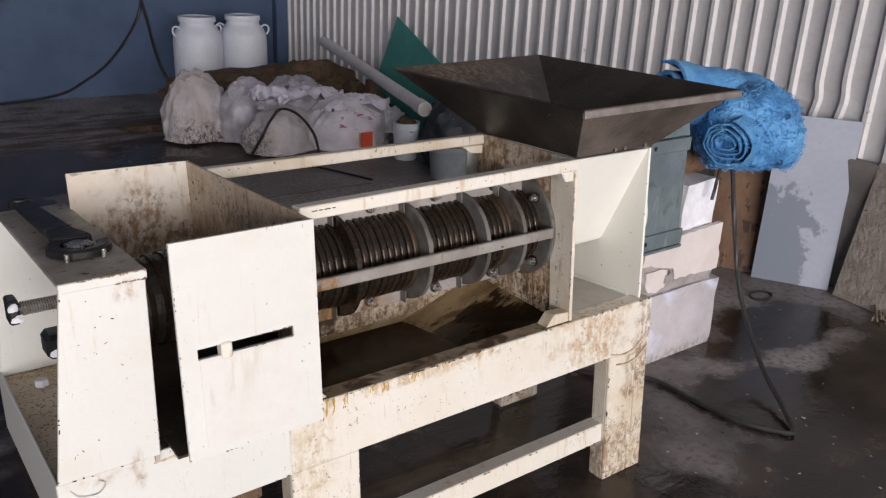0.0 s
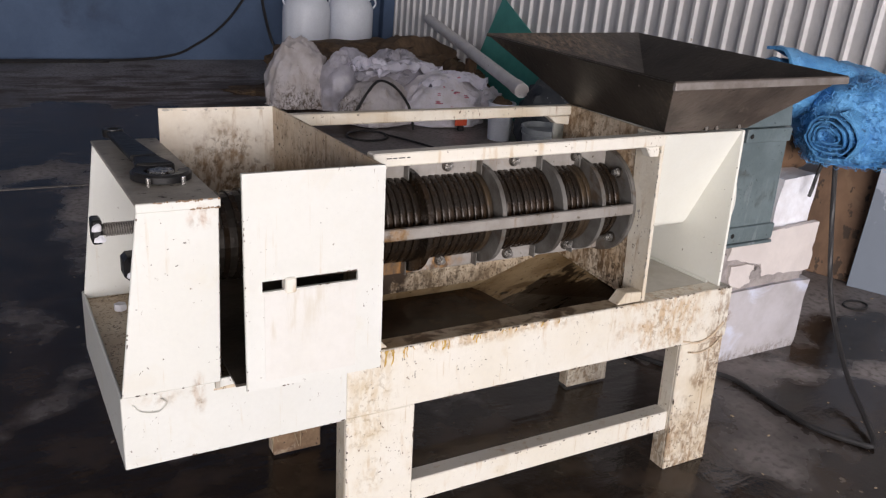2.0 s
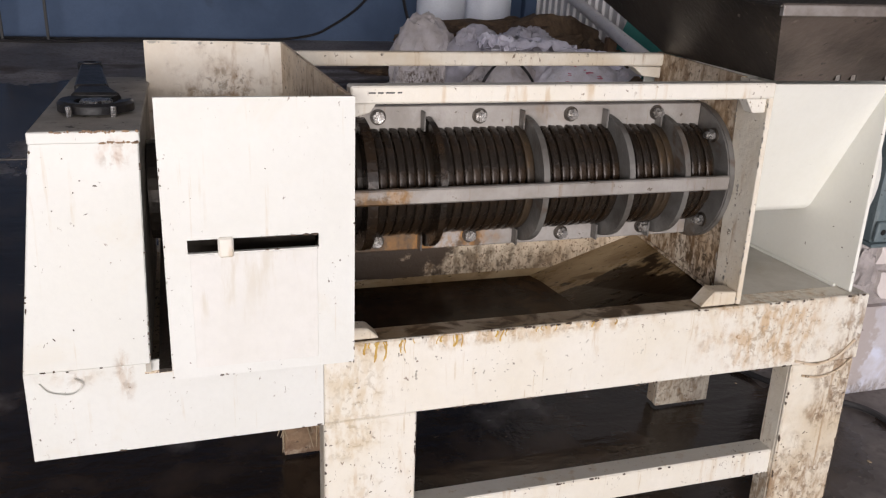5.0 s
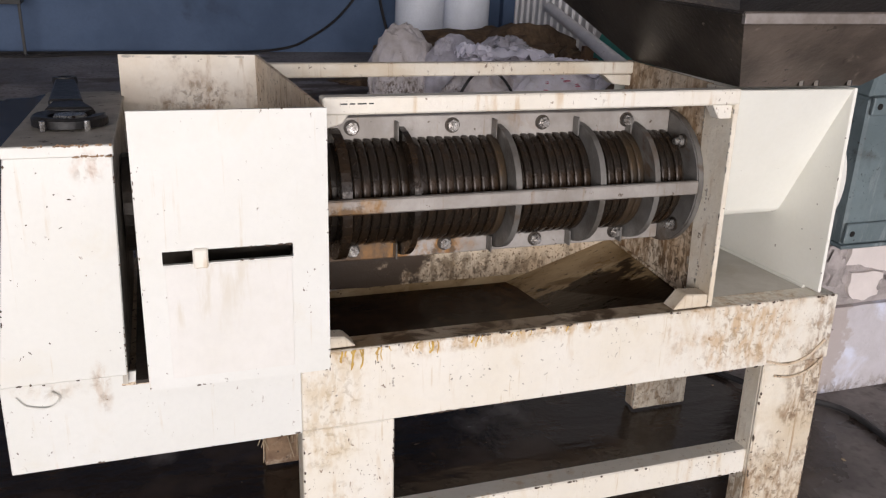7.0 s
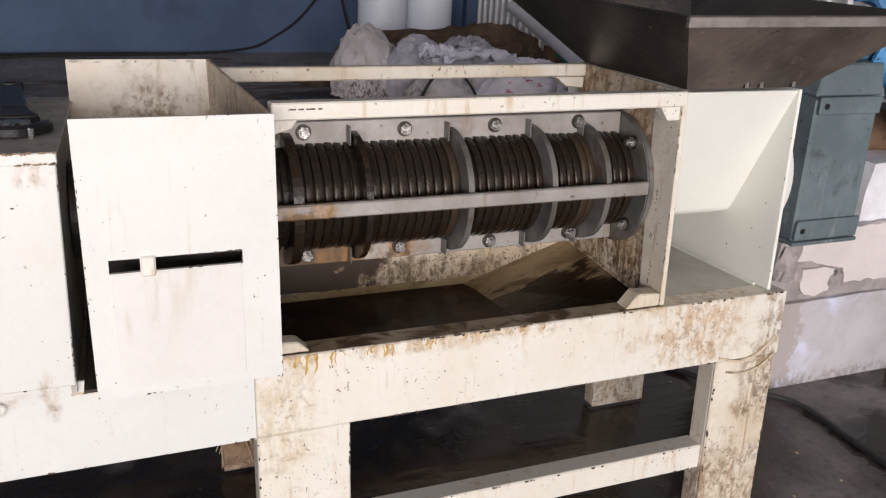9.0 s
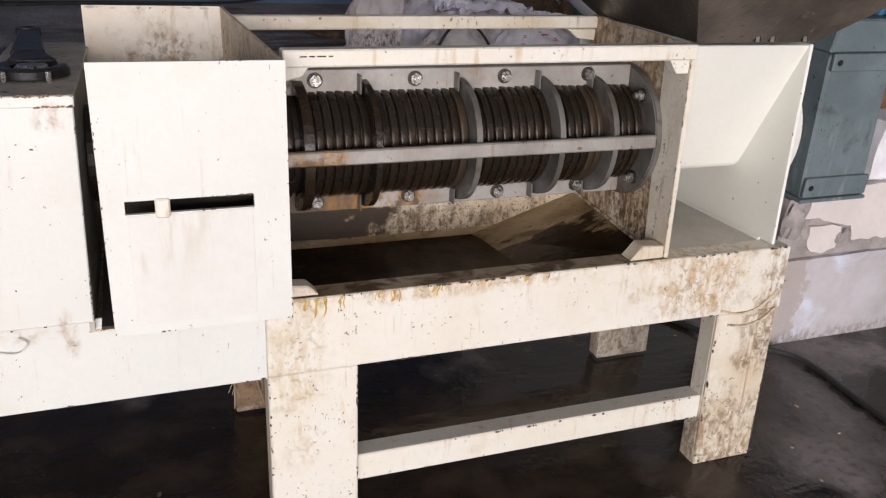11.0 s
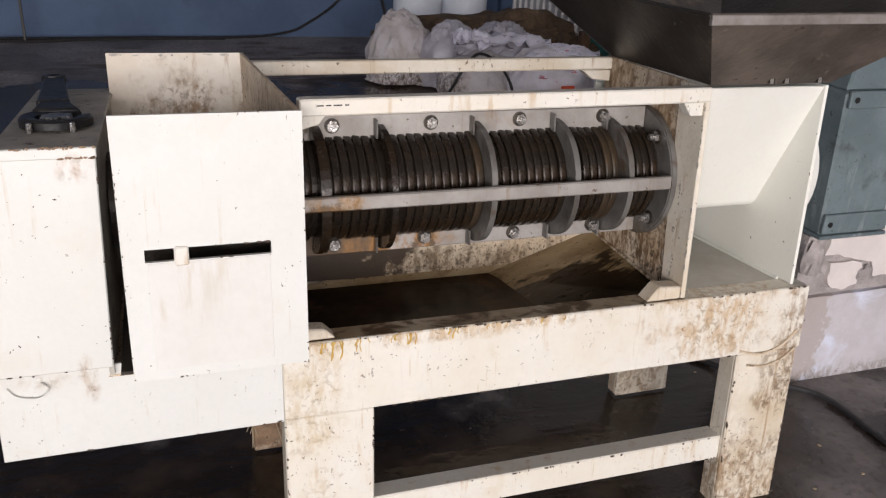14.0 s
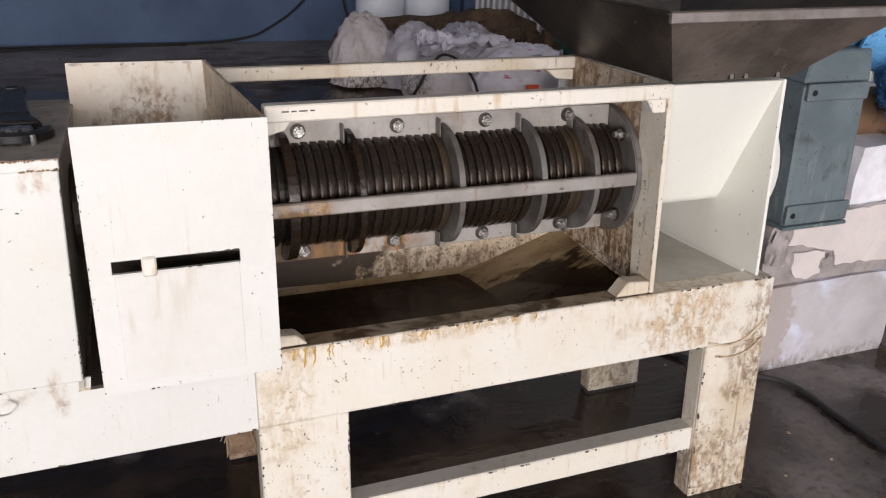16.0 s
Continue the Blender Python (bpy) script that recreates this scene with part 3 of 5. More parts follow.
def cladding():
    """Trapezoid ribs every 144 mm along the wall; two of them are knocked out of line behind the leaning sheets."""
    bm = bmesh.new()
    y, cols = -9.970, []
    while y < 8.72:
        for dy, out in ((0.0, 0.0), (0.096, 0.0), (0.107, 0.024), (0.130, 0.024)):
            cols.append((y + dy, 4.25 - out))
        y += 0.1440
    heights = [0.0, 0.70] + [0.74 + 0.04 * k for k in range(15)] + [1.40, 5.0]

    def knock(yy, z):
        """How far the sheet is bent aside at a height."""
        if not 2.20 < yy < 2.45 or not 0.74 < z < 1.06:
            return 0.0, 0.0
        f = math.sin(math.pi * (z - 0.74) / 0.32)
        return 0.014 * f * math.sin((z - 0.74) * 19 + yy * 3), 0.006 * f * math.sin(z * 31 + yy * 9)

    grid = []
    for yy, x in cols:
        col = []
        for z in heights:
            dy, dx = knock(yy, z)
            col.append(bm.verts.new((x + dx, yy + dy, z)))
        grid.append(col)
    back = [(bm.verts.new((4.31, yy, 0.0)), bm.verts.new((4.31, yy, 5.0))) for yy, x in (cols[0], cols[-1])]
    for a, b in zip(grid, grid[1:]):
        for k in range(len(heights) - 1):
            bm.faces.new((a[k], b[k], b[k + 1], a[k + 1]))
    bm.faces.new((back[0][0], back[0][1], back[1][1], back[1][0]))
    return bm


structure("wall_right", cladding(), CORRUGATED, "pale ribbed metal cladding wall")
structure("trim", box(4.10, 4.245, 8.60, 8.715, 0, 5.0, 0.01), BLUEWALL, "dark blue corner post")
structure("wall_upstand", box(4.16, 4.224, -9.9, 2.30, 0, 0.69, 0.008), CONCRETE, "low grey concrete upstand under the cladding")
for y, x0, x1 in ((4.85, -6.0, 3.0),):
    structure("floor_joint", box(x0, x1, y - 0.012, y + 0.012, -0.01, 0.003, 0.001), CONCRETE, "pale joint strip in the concrete floor")

# ---- the screw press ----
press = thing("screw_press", "cream-painted steel fruit screw press with wet ribbed drum and stained legs", "juice press", (1.2, 1.8, 0), m=TIP)

# left bearing end
support = part("end_frame", prism([(0.262, 1.510, 0.450), (0.7695, 1.534, 0.438), (0.7695, 1.534, 0.618), (0.262, 1.510, 0.618)], (0, 0.008, 0), 0.0015), PAINT, press)
part("side_plate", box(0.262, 0.270, 1.518, 2.180, 0.445, 0.615), PAINT, press)
part("back_plate", box(0.270, 0.800, 2.172, 2.180, 0.445, 0.615), PAINT_WORN, press)
part("deck", box(0.270, 0.79, 1.519, 2.171, 0.590, 0.600), SPLASH, press, "stained deck plate")
bearing = part("bearing_box", prism([(0.264, 1.500, 0.621), (0.464, 1.500, 0.621), (0.474, 1.500, 1.018), (0.316, 1.500, 1.018)], (0, 0.009, 0), 0.002), PAINT, press, "white front plate of the bearing box")
part("rear_cheek", prism([(0.264, 2.150, 0.601), (0.464, 2.150, 0.601), (0.474, 2.150, 1.016), (0.316, 2.150, 1.016)], (0, 0.009, 0), 0.002), PAINT, bearing)
part("bearing_wall", prism([(0.455, 1.509, 0.601), (0.455, 2.150, 0.601), (0.464, 2.150, 1.012), (0.464, 1.509, 1.012)], (0.009, 0, 0)), PLATE_TOP, bearing, "oily inner bearing wall")
part("top_plate", box(0.314, 0.477, 1.497, 2.160, 1.0185, 1.027, 0.002), PLATE_TOP, bearing, "dirty bare steel top plate")
part("front_lip", box(0.314, 0.476, 1.494, 1.4985, 1.008, 1.0265, 0.0015), PAINT, bearing)


def coil(x0, x1, y, z, r, wire, turns):
    pts = [(x0 + (x1 - x0) * i / (turns * 10), y + r * math.cos(i * 0.628), z + r * math.sin(i * 0.628)) for i in range(turns * 10 + 1)]
    return hose(pts, wire, 5, 1)


spindle = part("threaded_rod", rod((0.275, 1.80, 0.893), (0.462, 1.80, 0.893), 0.013, 12), RIB, press, "threaded steel adjusting rod")
part("thread", coil(0.29, 0.46, 1.80, 0.893, 0.0142, 0.0020, 32), STEEL, spindle, smooth=True)
part("square_nut", box(0.262, 0.284, 1.775, 1.825, 0.866, 0.922, 0.004), BLACK, spindle, "black square nut with paint splashes")
part("weld_blob", lump((0.272, 1.774, 0.898), (0.011, 0.006, 0.017), 3, 0.35, level=2), PLASTER, spindle, smooth=True)
part("weld_blob", lump((0.277, 1.774, 0.872), (0.012, 0.006, 0.016), 4, 0.35, level=2), PLASTER, spindle, smooth=True)
shaft = part("bearing_cap", box(0.316, 0.454, 1.72, 1.79, 0.790, 0.845, 0.010), BLACK, press, "black bearing cap")
part("weld_blob", lump((0.338, 1.719, 0.798), (0.016, 0.006, 0.017), 5, 0.35, level=2), PLASTER, shaft, smooth=True)
part("deck_bolt", rod((0.34, 2.04, 0.600), (0.34, 2.04, 0.618), 0.017, 6, bevel=0.002), PLASTER, press)

# pulp tray with its slotted front panel
PX0, PX1, PZ0, PZ1, PY = 0.501, 0.806, 0.622, 1.088, 1.428


def slotted_panel():
    bm = bmesh.new()
    xs, zs = [PX0, 0.537, 0.746, PX1], [PZ0, 0.840, 0.863, PZ1]
    for i in range(3):
        for k in range(3):
            if (i, k) != (1, 1):
                prism([(xs[i], PY, zs[k]), (xs[i + 1], PY, zs[k]), (xs[i + 1], PY, zs[k + 1]), (xs[i], PY, zs[k + 1])], (0, 0.008, 0), bm=bm)
    bmesh.ops.remove_doubles(bm, verts=bm.verts, dist=1e-5)
    seen = {}
    for f in bm.faces:
        seen.setdefault(tuple(round(c, 4) for c in f.calc_center_median()), []).append(f)
    inner = [f for fs in seen.values() if len(fs) > 1 for f in fs]
    bmesh.ops.delete(bm, geom=inner, context="FACES")
    return bm


panel = part("tray_panel", slotted_panel(), PAINT, press, "white slotted front panel")
part("slot_cover", box(0.540, 0.743, PY - 0.0012, PY - 0.0001, 0.640, 0.838, 0.0004), surface("chalky_cream_paint", (0.675, 0.662, 0.625), (0.64, 0.625, 0.575), 6.0, 0.6, bump=0.08, streaks=((0.58, 0.54, 0.46), 0.02), mottle=0.15), panel, "chalky cover plate under the slot")
part("slot_tab", box(0.584, 0.608, PY - 0.006, PY + 0.02, 0.832, 0.866, 0.003), PAINT_WORN, panel, "bent paint-splashed tab")
# added dark sheet, standing in for the shade seen through the slot
part("slot_back", box(0.53, 0.755, PY + 0.10, PY + 0.11, 0.80, 0.90, 0), DARK, panel)
part("tray_side", prism([(0.806, 1.436, 0.640), (0.782, 2.064, 0.600), (0.772, 2.064, 1.117), (0.806, 1.436, 1.086)], (-0.007, 0, 0)), GRIME, press, "juice-stained tray side")
part("tray_back", prism([(0.472, 2.075, 0.600), (0.782, 2.066, 0.600), (0.774, 2.064, 1.117), (0.472, 2.083, 1.116)], (0, 0.007, 0)), TRAY, press, "juice-stained tray back")
part("tray_floor", prism([(0.480, 1.437, 0.640), (0.800, 1.437, 0.640), (0.778, 2.06, 0.70), (0.480, 2.06, 0.70)], (0, 0, -0.006)), DARK, press)
cone = part("outlet_cone", rod((0.474, 1.77, 0.862), (0.80, 1.77, 0.862), 0.095, 28, r2=0.12), DARK, press, "dark wet outlet cone")
for i in range(6):
    part("cone_ring", rod((0.495 + i * 0.03, 1.77, 0.862), (0.507 + i * 0.03, 1.77, 0.862), 0.103 + i * 0.0022, 24), RING_OIL, cone)

# drum: screen rings, ribs, bolted joint strips, flange
AX, AZ = 1.77, 0.862
drum = part("screen_drum", rod((0.80, AX, AZ), (1.672, AX, AZ), 0.106, 40), DARK, press, "dark wet inner screen")


def ring_mesh(x, r0, r1, half, seg=44):
    prof = [(-half, r0), (-half, r1 - 0.0022), (-half * 0.80, r1 - 0.0004), (-half * 0.45, r1), (half * 0.40, r1 - 0.0008), (half * 0.80, r1 - 0.0014), (half, r1 - 0.0030), (half, r0)]
    bm = bmesh.new()
    rows = [[bm.verts.new((x + dx, AX + r * math.cos(2 * math.pi * k / seg), AZ + r * math.sin(2 * math.pi * k / seg))) for k in range(seg)] for dx, r in prof]
    for a, b in zip(rows, rows[1:]):
        for k in range(seg):
            bm.faces.new((a[k], b[k], b[(k + 1) % seg], a[(k + 1) % seg]))
    return bm


RIBS = (0.880, 1.022, 1.240, 1.436, 1.570)
first = part("screen_ring", ring_mesh(0.0, 0.104, 0.117, 0.0086), RING, drum, smooth=True)
rng = random.Random(5)
xs = [x for x in (0.812 + i * 0.0196 for i in range(44)) if x < 1.665 and all(abs(x - r) > 0.012 for r in RIBS)]
for i, x in enumerate(xs):
    ob = first if i == 0 else first.copy()
    if i:
        scene.collection.objects.link(ob)
    if x < 0.90 or 0.985 < x < 1.04:
        if "oily" not in bpy.data.meshes:
            oily = first.data.copy()
            oily.name = "oily"
            oily.materials[0] = RING_OIL
        ob.data = bpy.data.meshes["oily"]
    if 1.525 < x < 1.60 or 1.21 < x < 1.226:
        if "rusted" not in bpy.data.meshes:
            rusted = first.data.copy()
            rusted.name = "rusted"
            rusted.materials[0] = RING_RUST
        ob.data = bpy.data.meshes["rusted"]
    ob.matrix_basis = Matrix.Translation((x + rng.uniform(-0.0012, 0.0012), rng.uniform(-0.001, 0.001), rng.uniform(-0.001, 0.001)))


def crescent(x, half=0.007):
    """Rib plate that bulges on the front half and on the back half of the drum."""
    bm = bmesh.new()
    for side in (-1, 1):
        inner, outer = [], []
        for k in range(25):
            a = radians(-80 + 160 * k / 24)
            out = 0.158 - 0.020 * abs(math.sin(a)) ** 4
            inner.append((x - half, AX + side * 0.112 * math.cos(a), AZ + 0.112 * math.sin(a)))
            outer.append((x - half, AX + side * out * math.cos(a), AZ + out * math.sin(a)))
        for k in range(24):
            prism([inner[k], outer[k], outer[k + 1], inner[k + 1]], (2 * half, 0, 0), bm=bm)
    bmesh.ops.remove_doubles(bm, verts=bm.verts, dist=1e-5)
    return bm


for i, x in enumerate(RIBS):
    part("drum_rib", crescent(x, 0.010 if i == 0 else 0.0065), RING_OIL if i < 2 else RIB, drum, "oily black rib" if i < 2 else "grey cast stiffening rib")
for x in RIBS[1:]:
    for z0, z1 in ((0.972, 1.012), (0.716, 0.752)):
        part("rib_gusset", box(x - 0.014, x - 0.010, 1.722, 1.7475, z0, z1, 0.001), RIB, drum)
for z0, z1 in ((0.968, 1.021), (0.712, 0.760)):
    part("joint_strip", box(0.802, 1.672, 1.748, 1.766, z0, z1, 0.002), STEEL, drum, "pale bolted joint strip")
    part("joint_strip", box(0.802, 1.672, 1.772, 1.790, z0, z1, 0.002), STEEL, drum, "pale bolted joint strip")
part("drum_bar", box(0.807, 1.664, 1.596, 1.612, 0.856, 0.886, 0.003), STEEL, press, "dull flat steel bar across the drum")
flange = part("drum_flange", rod((1.672, AX, AZ), (1.690, AX, AZ), 0.158, 56, bevel=0.003), RIB, press, "worn grey end flange", smooth=True)


def dark_washer(ob, way):
    """Gives the washer under the bolt's head its dull, dirty metal."""
    ob.data.materials.append(DARK)
    for f in ob.data.polygons:
        if f.center.dot(Vector(way)) < 0.0031:
            f.material_index = 1
    return ob


def bolt_mesh(way):
    bm = bmesh.new()
    w = Vector(way)
    rod((0, 0, 0), w * 0.003, 0.0165, 20, bm)
    rod(w * 0.003, w * 0.013, 0.0128, 6, bm, bevel=0.0012)
    rod(w * 0.013, w * 0.024, 0.0078, 12, bm, bevel=0.001)
    return bm


face_bolt = None
for x, z in [(0.918, 0.999), (1.136, 0.999), (1.346, 1.000), (1.557, 1.001), (0.918, 0.736), (1.126, 0.738), (1.345, 0.732), (1.551, 0.736)]:
    if face_bolt is None:
        face_bolt = dark_washer(part("joint_bolt", bolt_mesh((0, -1, 0)), BOLT, drum), (0, -1, 0))
        ob = face_bolt
    else:
        ob = face_bolt.copy()
        scene.collection.objects.link(ob)
    ob.matrix_basis = pose(x, 1.748, z, 0, 37 * x * 10, 0)
end_bolt = None
for k in range(8):
    y, z = (1.685, 0.959) if k == 0 else (1.685, 0.763) if k == 1 else (AX + 0.132 * math.cos(radians(-50 + 20 * (k - 2))), AZ + 0.132 * math.sin(radians(-50 + 20 * (k - 2))))
    if end_bolt is None:
        end_bolt = dark_washer(part("flange_bolt", bolt_mesh((-1, 0, 0)), BOLT, flange), (-1, 0, 0))
        ob = end_bolt
    else:
        ob = end_bolt.copy()
        scene.collection.objects.link(ob)
    ob.matrix_basis = pose(1.672, y, z, 25 * k, 0, 0)

# frame: rails, end plate, beams, legs
part("top_rail", prism([(0.815, 1.508, 1.062), (1.700, 1.543, 1.060), (1.700, 1.543, 1.092), (0.815, 1.508, 1.093)], (0, 0.040, 0), 0.003), PAINT_WORN, press, "chipped white front rail")
part("top_rail", prism([(0.780, 1.990, 1.072), (1.694, 1.958, 1.080), (1.694, 1.958, 1.110), (0.780, 1.990, 1.104)], (0, 0.036, 0), 0.003), PAINT_LEG, press, "stained cream rear rail")
part("rail_tab", prism([(1.640, 1.552, 1.060), (1.690, 1.552, 1.060), (1.690, 1.552, 1.030), (1.660, 1.552, 1.030)], (0, 0.03, 0), 0.002), PAINT_WORN, press)
part("rail_tab", prism([(0.812, 1.540, 1.062), (0.870, 1.540, 1.062), (0.855, 1.540, 1.042), (0.812, 1.540, 1.030)], (0, 0.03, 0), 0.002), PAINT_WORN, press)
part("rail_tab", prism([(1.610, 1.96, 1.078), (1.690, 1.96, 1.078), (1.690, 1.96, 1.050), (1.640, 1.96, 1.055)], (0, 0.03, 0), 0.002), PAINT_LEG, press)
end_plate = part("end_plate", prism([(1.694, 1.640, 0.600), (1.694, 2.000, 0.600), (1.694, 1.990, 1.112), (1.694, 1.640, 1.094)], (0.008, 0, 0)), GRIME, press, "brown-splashed drum end plate")
part("post", prism([(1.690, 1.545, 0.606), (1.690, 1.632, 0.606), (1.690, 1.648, 1.092), (1.690, 1.545, 1.092)], (0.012, 0, 0), 0.002), PAINT_LEG, end_plate, "stained cream upright")
part("foot_tab", prism([(1.600, 1.545, 0.606), (1.688, 1.545, 0.606), (1.688, 1.545, 0.636), (1.630, 1.545, 0.640)], (0, 0.045, 0), 0.003), PAINT_LEG, end_plate)
part("foot_tab", prism([(0.812, 1.545, 0.606), (0.880, 1.545, 0.606), (0.858, 1.545, 0.628), (0.812, 1.545, 0.632)], (0, 0.040, 0), 0.003), PAINT_LEG, press)
beam = part("front_beam", box(0.770, 2.054, 1.535, 1.545, 0.440, 0.605, 0.003), PAINT_WORN, press, "cream front beam with amber drips and stains")
part("beam_ledge", box(0.800, 1.700, 1.5455, 1.600, 0.594, 0.604, 0.002), JUICE_EDGE, beam, "juice-stained ledge")
part("beam_ledge", box(1.701, 2.054, 1.5455, 1.600, 0.594, 0.604, 0.002), PAINT_WORN, beam)
part("end_beam", box(2.046, 2.054, 1.5455, 2.075, 0.440, 0.604, 0.002), PAINT_LEG, press)
part("rear_beam", box(0.770, 2.054, 2.075, 2.085, 0.440, 0.604, 0.003), PAINT_LEG, press)
drip_rng = random.Random(9)


def trickle(x, z, length, wide):
    """A flat run of juice with a wavering outline and a heavier end."""
    left, right, n, drift = [], [], 7, drip_rng.uniform(-0.25, 0.1)
    for k in range(n + 1):
        f = k / n
        c = x + drift * length * f + 0.0016 * math.sin(5 * f + x * 90)
        w = wide * (0.55 + 0.35 * math.sin(9 * f + x * 70) ** 2) * (1.25 if 0.7 < f < 0.95 else 0.35 if f == 1 else 1.0)
        left.append((c - w, 1.5346, z - length * f)), right.append((c + w, 1.5346, z - length * f))
    return prism(left + right[::-1], (0, -0.0009, 0))


for centre, spread, count, longest in ((0.875, 0.032, 9, 0.040), (0.935, 0.016, 5, 0.034), (0.985, 0.02, 3, 0.018), (1.030, 0.014, 4, 0.022), (1.130, 0.012, 3, 0.030), (1.22, 0.03, 4, 0.012), (1.36, 0.05, 3, 0.008)):
    for _ in range(count):
        part("juice_drip", trickle(centre + drip_rng.uniform(-spread, spread), 0.6035, 0.006 + longest * drip_rng.random() ** 1.3, drip_rng.choice((0.0012, 0.0018, 0.0026))), DRIP, beam, "amber juice drip")

leg_l = part("leg", box(0.770, 0.957, 1.537, 1.546, 0.0, 0.439, 0.003), PAINT_WORN, press, "streaked cream leg")
part("leg_web", box(0.770, 0.778, 1.5465, 1.600, 0.0, 0.439, 0.002), PAINT_LEG, leg_l)
leg_r = part("leg", box(1.870, 2.048, 1.537, 1.546, 0.0, 0.439, 0.003), PAINT_LEG, press, "muddy rust-streaked cream leg")
part("leg_web", box(1.870, 1.878, 1.5465, 1.600, 0.0, 0.439, 0.002), PAINT_LEG, leg_r)
for x0, x1 in ((0.748, 0.900), (1.866, 2.050)):
    rear = part("leg", box(x0, x1, 2.050, 2.060, 0.050, 0.439, 0.003), RUSTY if x0 < 1 else PAINT_LEG, press, "dirty rear leg")
    part("leg_web", box(x0, x0 + 0.008, 2.0605, 2.10, 0.053, 0.439, 0.002), GRIME, rear)
part("lower_rail", box(0.957, 1.872, 1.553, 1.607, 0.137, 0.203, 0.003), PAINT_WORN, press, "cream lower rail")
part("brace", prism([(0.70, 2.06, 0.40), (0.76, 2.06, 0.40), (0.90, 2.06, 0.20), (0.86, 2.06, 0.18)], (0, 0.03, 0), 0.003), RUSTY, press, "rusty diagonal brace")
part("lower_rail", box(0.90, 1.866, 2.058, 2.098, 0.19, 0.235, 0.003), GRIME, press)
part("weld_bead", hose([(1.90, 1.533, 0.410), (1.95, 1.5325, 0.402), (2.00, 1.5325, 0.414), (2.036, 1.533, 0.44)], 0.0028, 6, 5), GRIME, leg_r, "rough weld bead", smooth=True)
part("weld_bead", hose([(1.872, 1.533, 0.452), (1.93, 1.532, 0.438), (1.99, 1.532, 0.452), (2.035, 1.533, 0.49)], 0.0032, 6, 5), GRIME, leg_r, "rough weld bead", smooth=True)

part("weld_bead", hose([(0.285, 1.5088, 0.598), (0.30, 1.508, 0.580), (0.335, 1.508, 0.573), (0.352, 1.508, 0.590), (0.340, 1.508, 0.602)], 0.0016, 6, 6), PAINT, support, "curl of weld under the paint", smooth=True)

straw_rng, bm = random.Random(21), bmesh.new()
for _ in range(46):
    x, z = straw_rng.uniform(0.735, 0.86), straw_rng.uniform(0.14, 0.40)
    rod((x, 2.046, z), (x + straw_rng.uniform(-0.04, 0.04), 2.046 - straw_rng.uniform(0.0, 0.02), z - straw_rng.uniform(0.02, 0.09)), 0.0028, 5, bm, r2=0.0012)
part("clinging_pulp", bm, STRAW, press, "dry pulp fibres clinging to the rear leg", kind="stuff")

# juice basin under the drum
bm = bmesh.new()
rim = [(0.800, 1.596, 0.594), (1.694, 1.596, 0.594), (1.694, 1.998, 0.634), (0.800, 1.998, 0.536)]
low = [(0.805, 1.61, 0.526), (1.40, 1.61, 0.526), (1.365, 1.992, 0.526), (0.805, 1.992, 0.526)]
R_, L_ = [bm.verts.new(p) for p in rim], [bm.verts.new(p) for p in low]
for i in range(4):
    bm.faces.new((R_[i], R_[(i + 1) % 4], L_[(i + 1) % 4], L_[i]))
bm.faces.new(L_[::-1])
basin = part("juice_basin", bm, BASIN, press, "juice-coated sloping basin")
part("juice_pool", box(0.806, 1.46, 1.606, 1.993, 0.527, 0.5335, 0), JUICE, basin, "dark pressed juice standing in the basin")
part("splash_sheet", prism([(0.80, 1.9935, 0.560), (1.0, 1.9935, 0.553), (1.108, 1.9935, 0.530), (1.38, 1.9935, 0.530), (1.51, 1.9935, 0.572), (1.692, 1.9935, 0.628), (1.692, 1.9935, 0.86), (0.80, 1.9935, 0.86)], (0, 0.006, 0)), SPLASH, press, "speckled splash sheet")
part("seam_rod", rod((1.690, 1.60, 0.600), (1.690, 1.985, 0.636), 0.004, 8), GRIME, end_plate)

# feed trough and its end bracket
trough = bmesh.new()
bend = [(1.766 - 0.045 * math.cos(radians(a)), 0.801 - 0.045 * math.sin(radians(a))) for a in range(32, 91, 8)]
prof = [(1.562, 1.088)] + bend + [(3.58 - y, z) for y, z in bend[::-1]] + [(2.018, 1.088)]
cols = [[trough.verts.new((x, y, z)) for y, z in prof] for x in (1.702, 2.012)]
for k in range(len(prof) - 1):
    trough.faces.new((cols[0][k], cols[1][k], cols[1][k + 1], cols[0][k + 1]))
trough.normal_update()
bmesh.ops.solidify(trough, geom=trough.faces[:], thickness=0.004)
part("feed_trough", trough, PAINT_CLEAN, press, "white U-shaped feed trough", smooth=True)
bracket = part("outer_plate", prism([(2.010, 1.555, 0.605), (2.010, 2.060, 0.605), (2.010, 2.060, 1.092), (2.010, 1.553, 1.090)], (0.009, 0, 0), 0.002), PAINT_CLEAN, press, "clean cream outer plate")
part("bay_floor", box(1.703, 2.0095, 1.601, 2.054, 0.594, 0.603, 0), BAY, press, "greyer cream bay floor")
part("weld_bead", rod((2.008, 1.60, 0.604), (2.008, 2.05, 0.604), 0.006, 8), PAINT_CLEAN, bracket, smooth=True)
part("bay_back", box(1.703, 2.009, 2.055, 2.062, 0.604, 1.088, 0.001), PAINT_CLEAN, press)
part("bearing_disc", rod((2.020, 1.77, 0.865), (2.074, 1.77, 0.865), 0.178, 48, bevel=0.004), PAINT, bracket, "cream bearing housing disc", smooth=True)

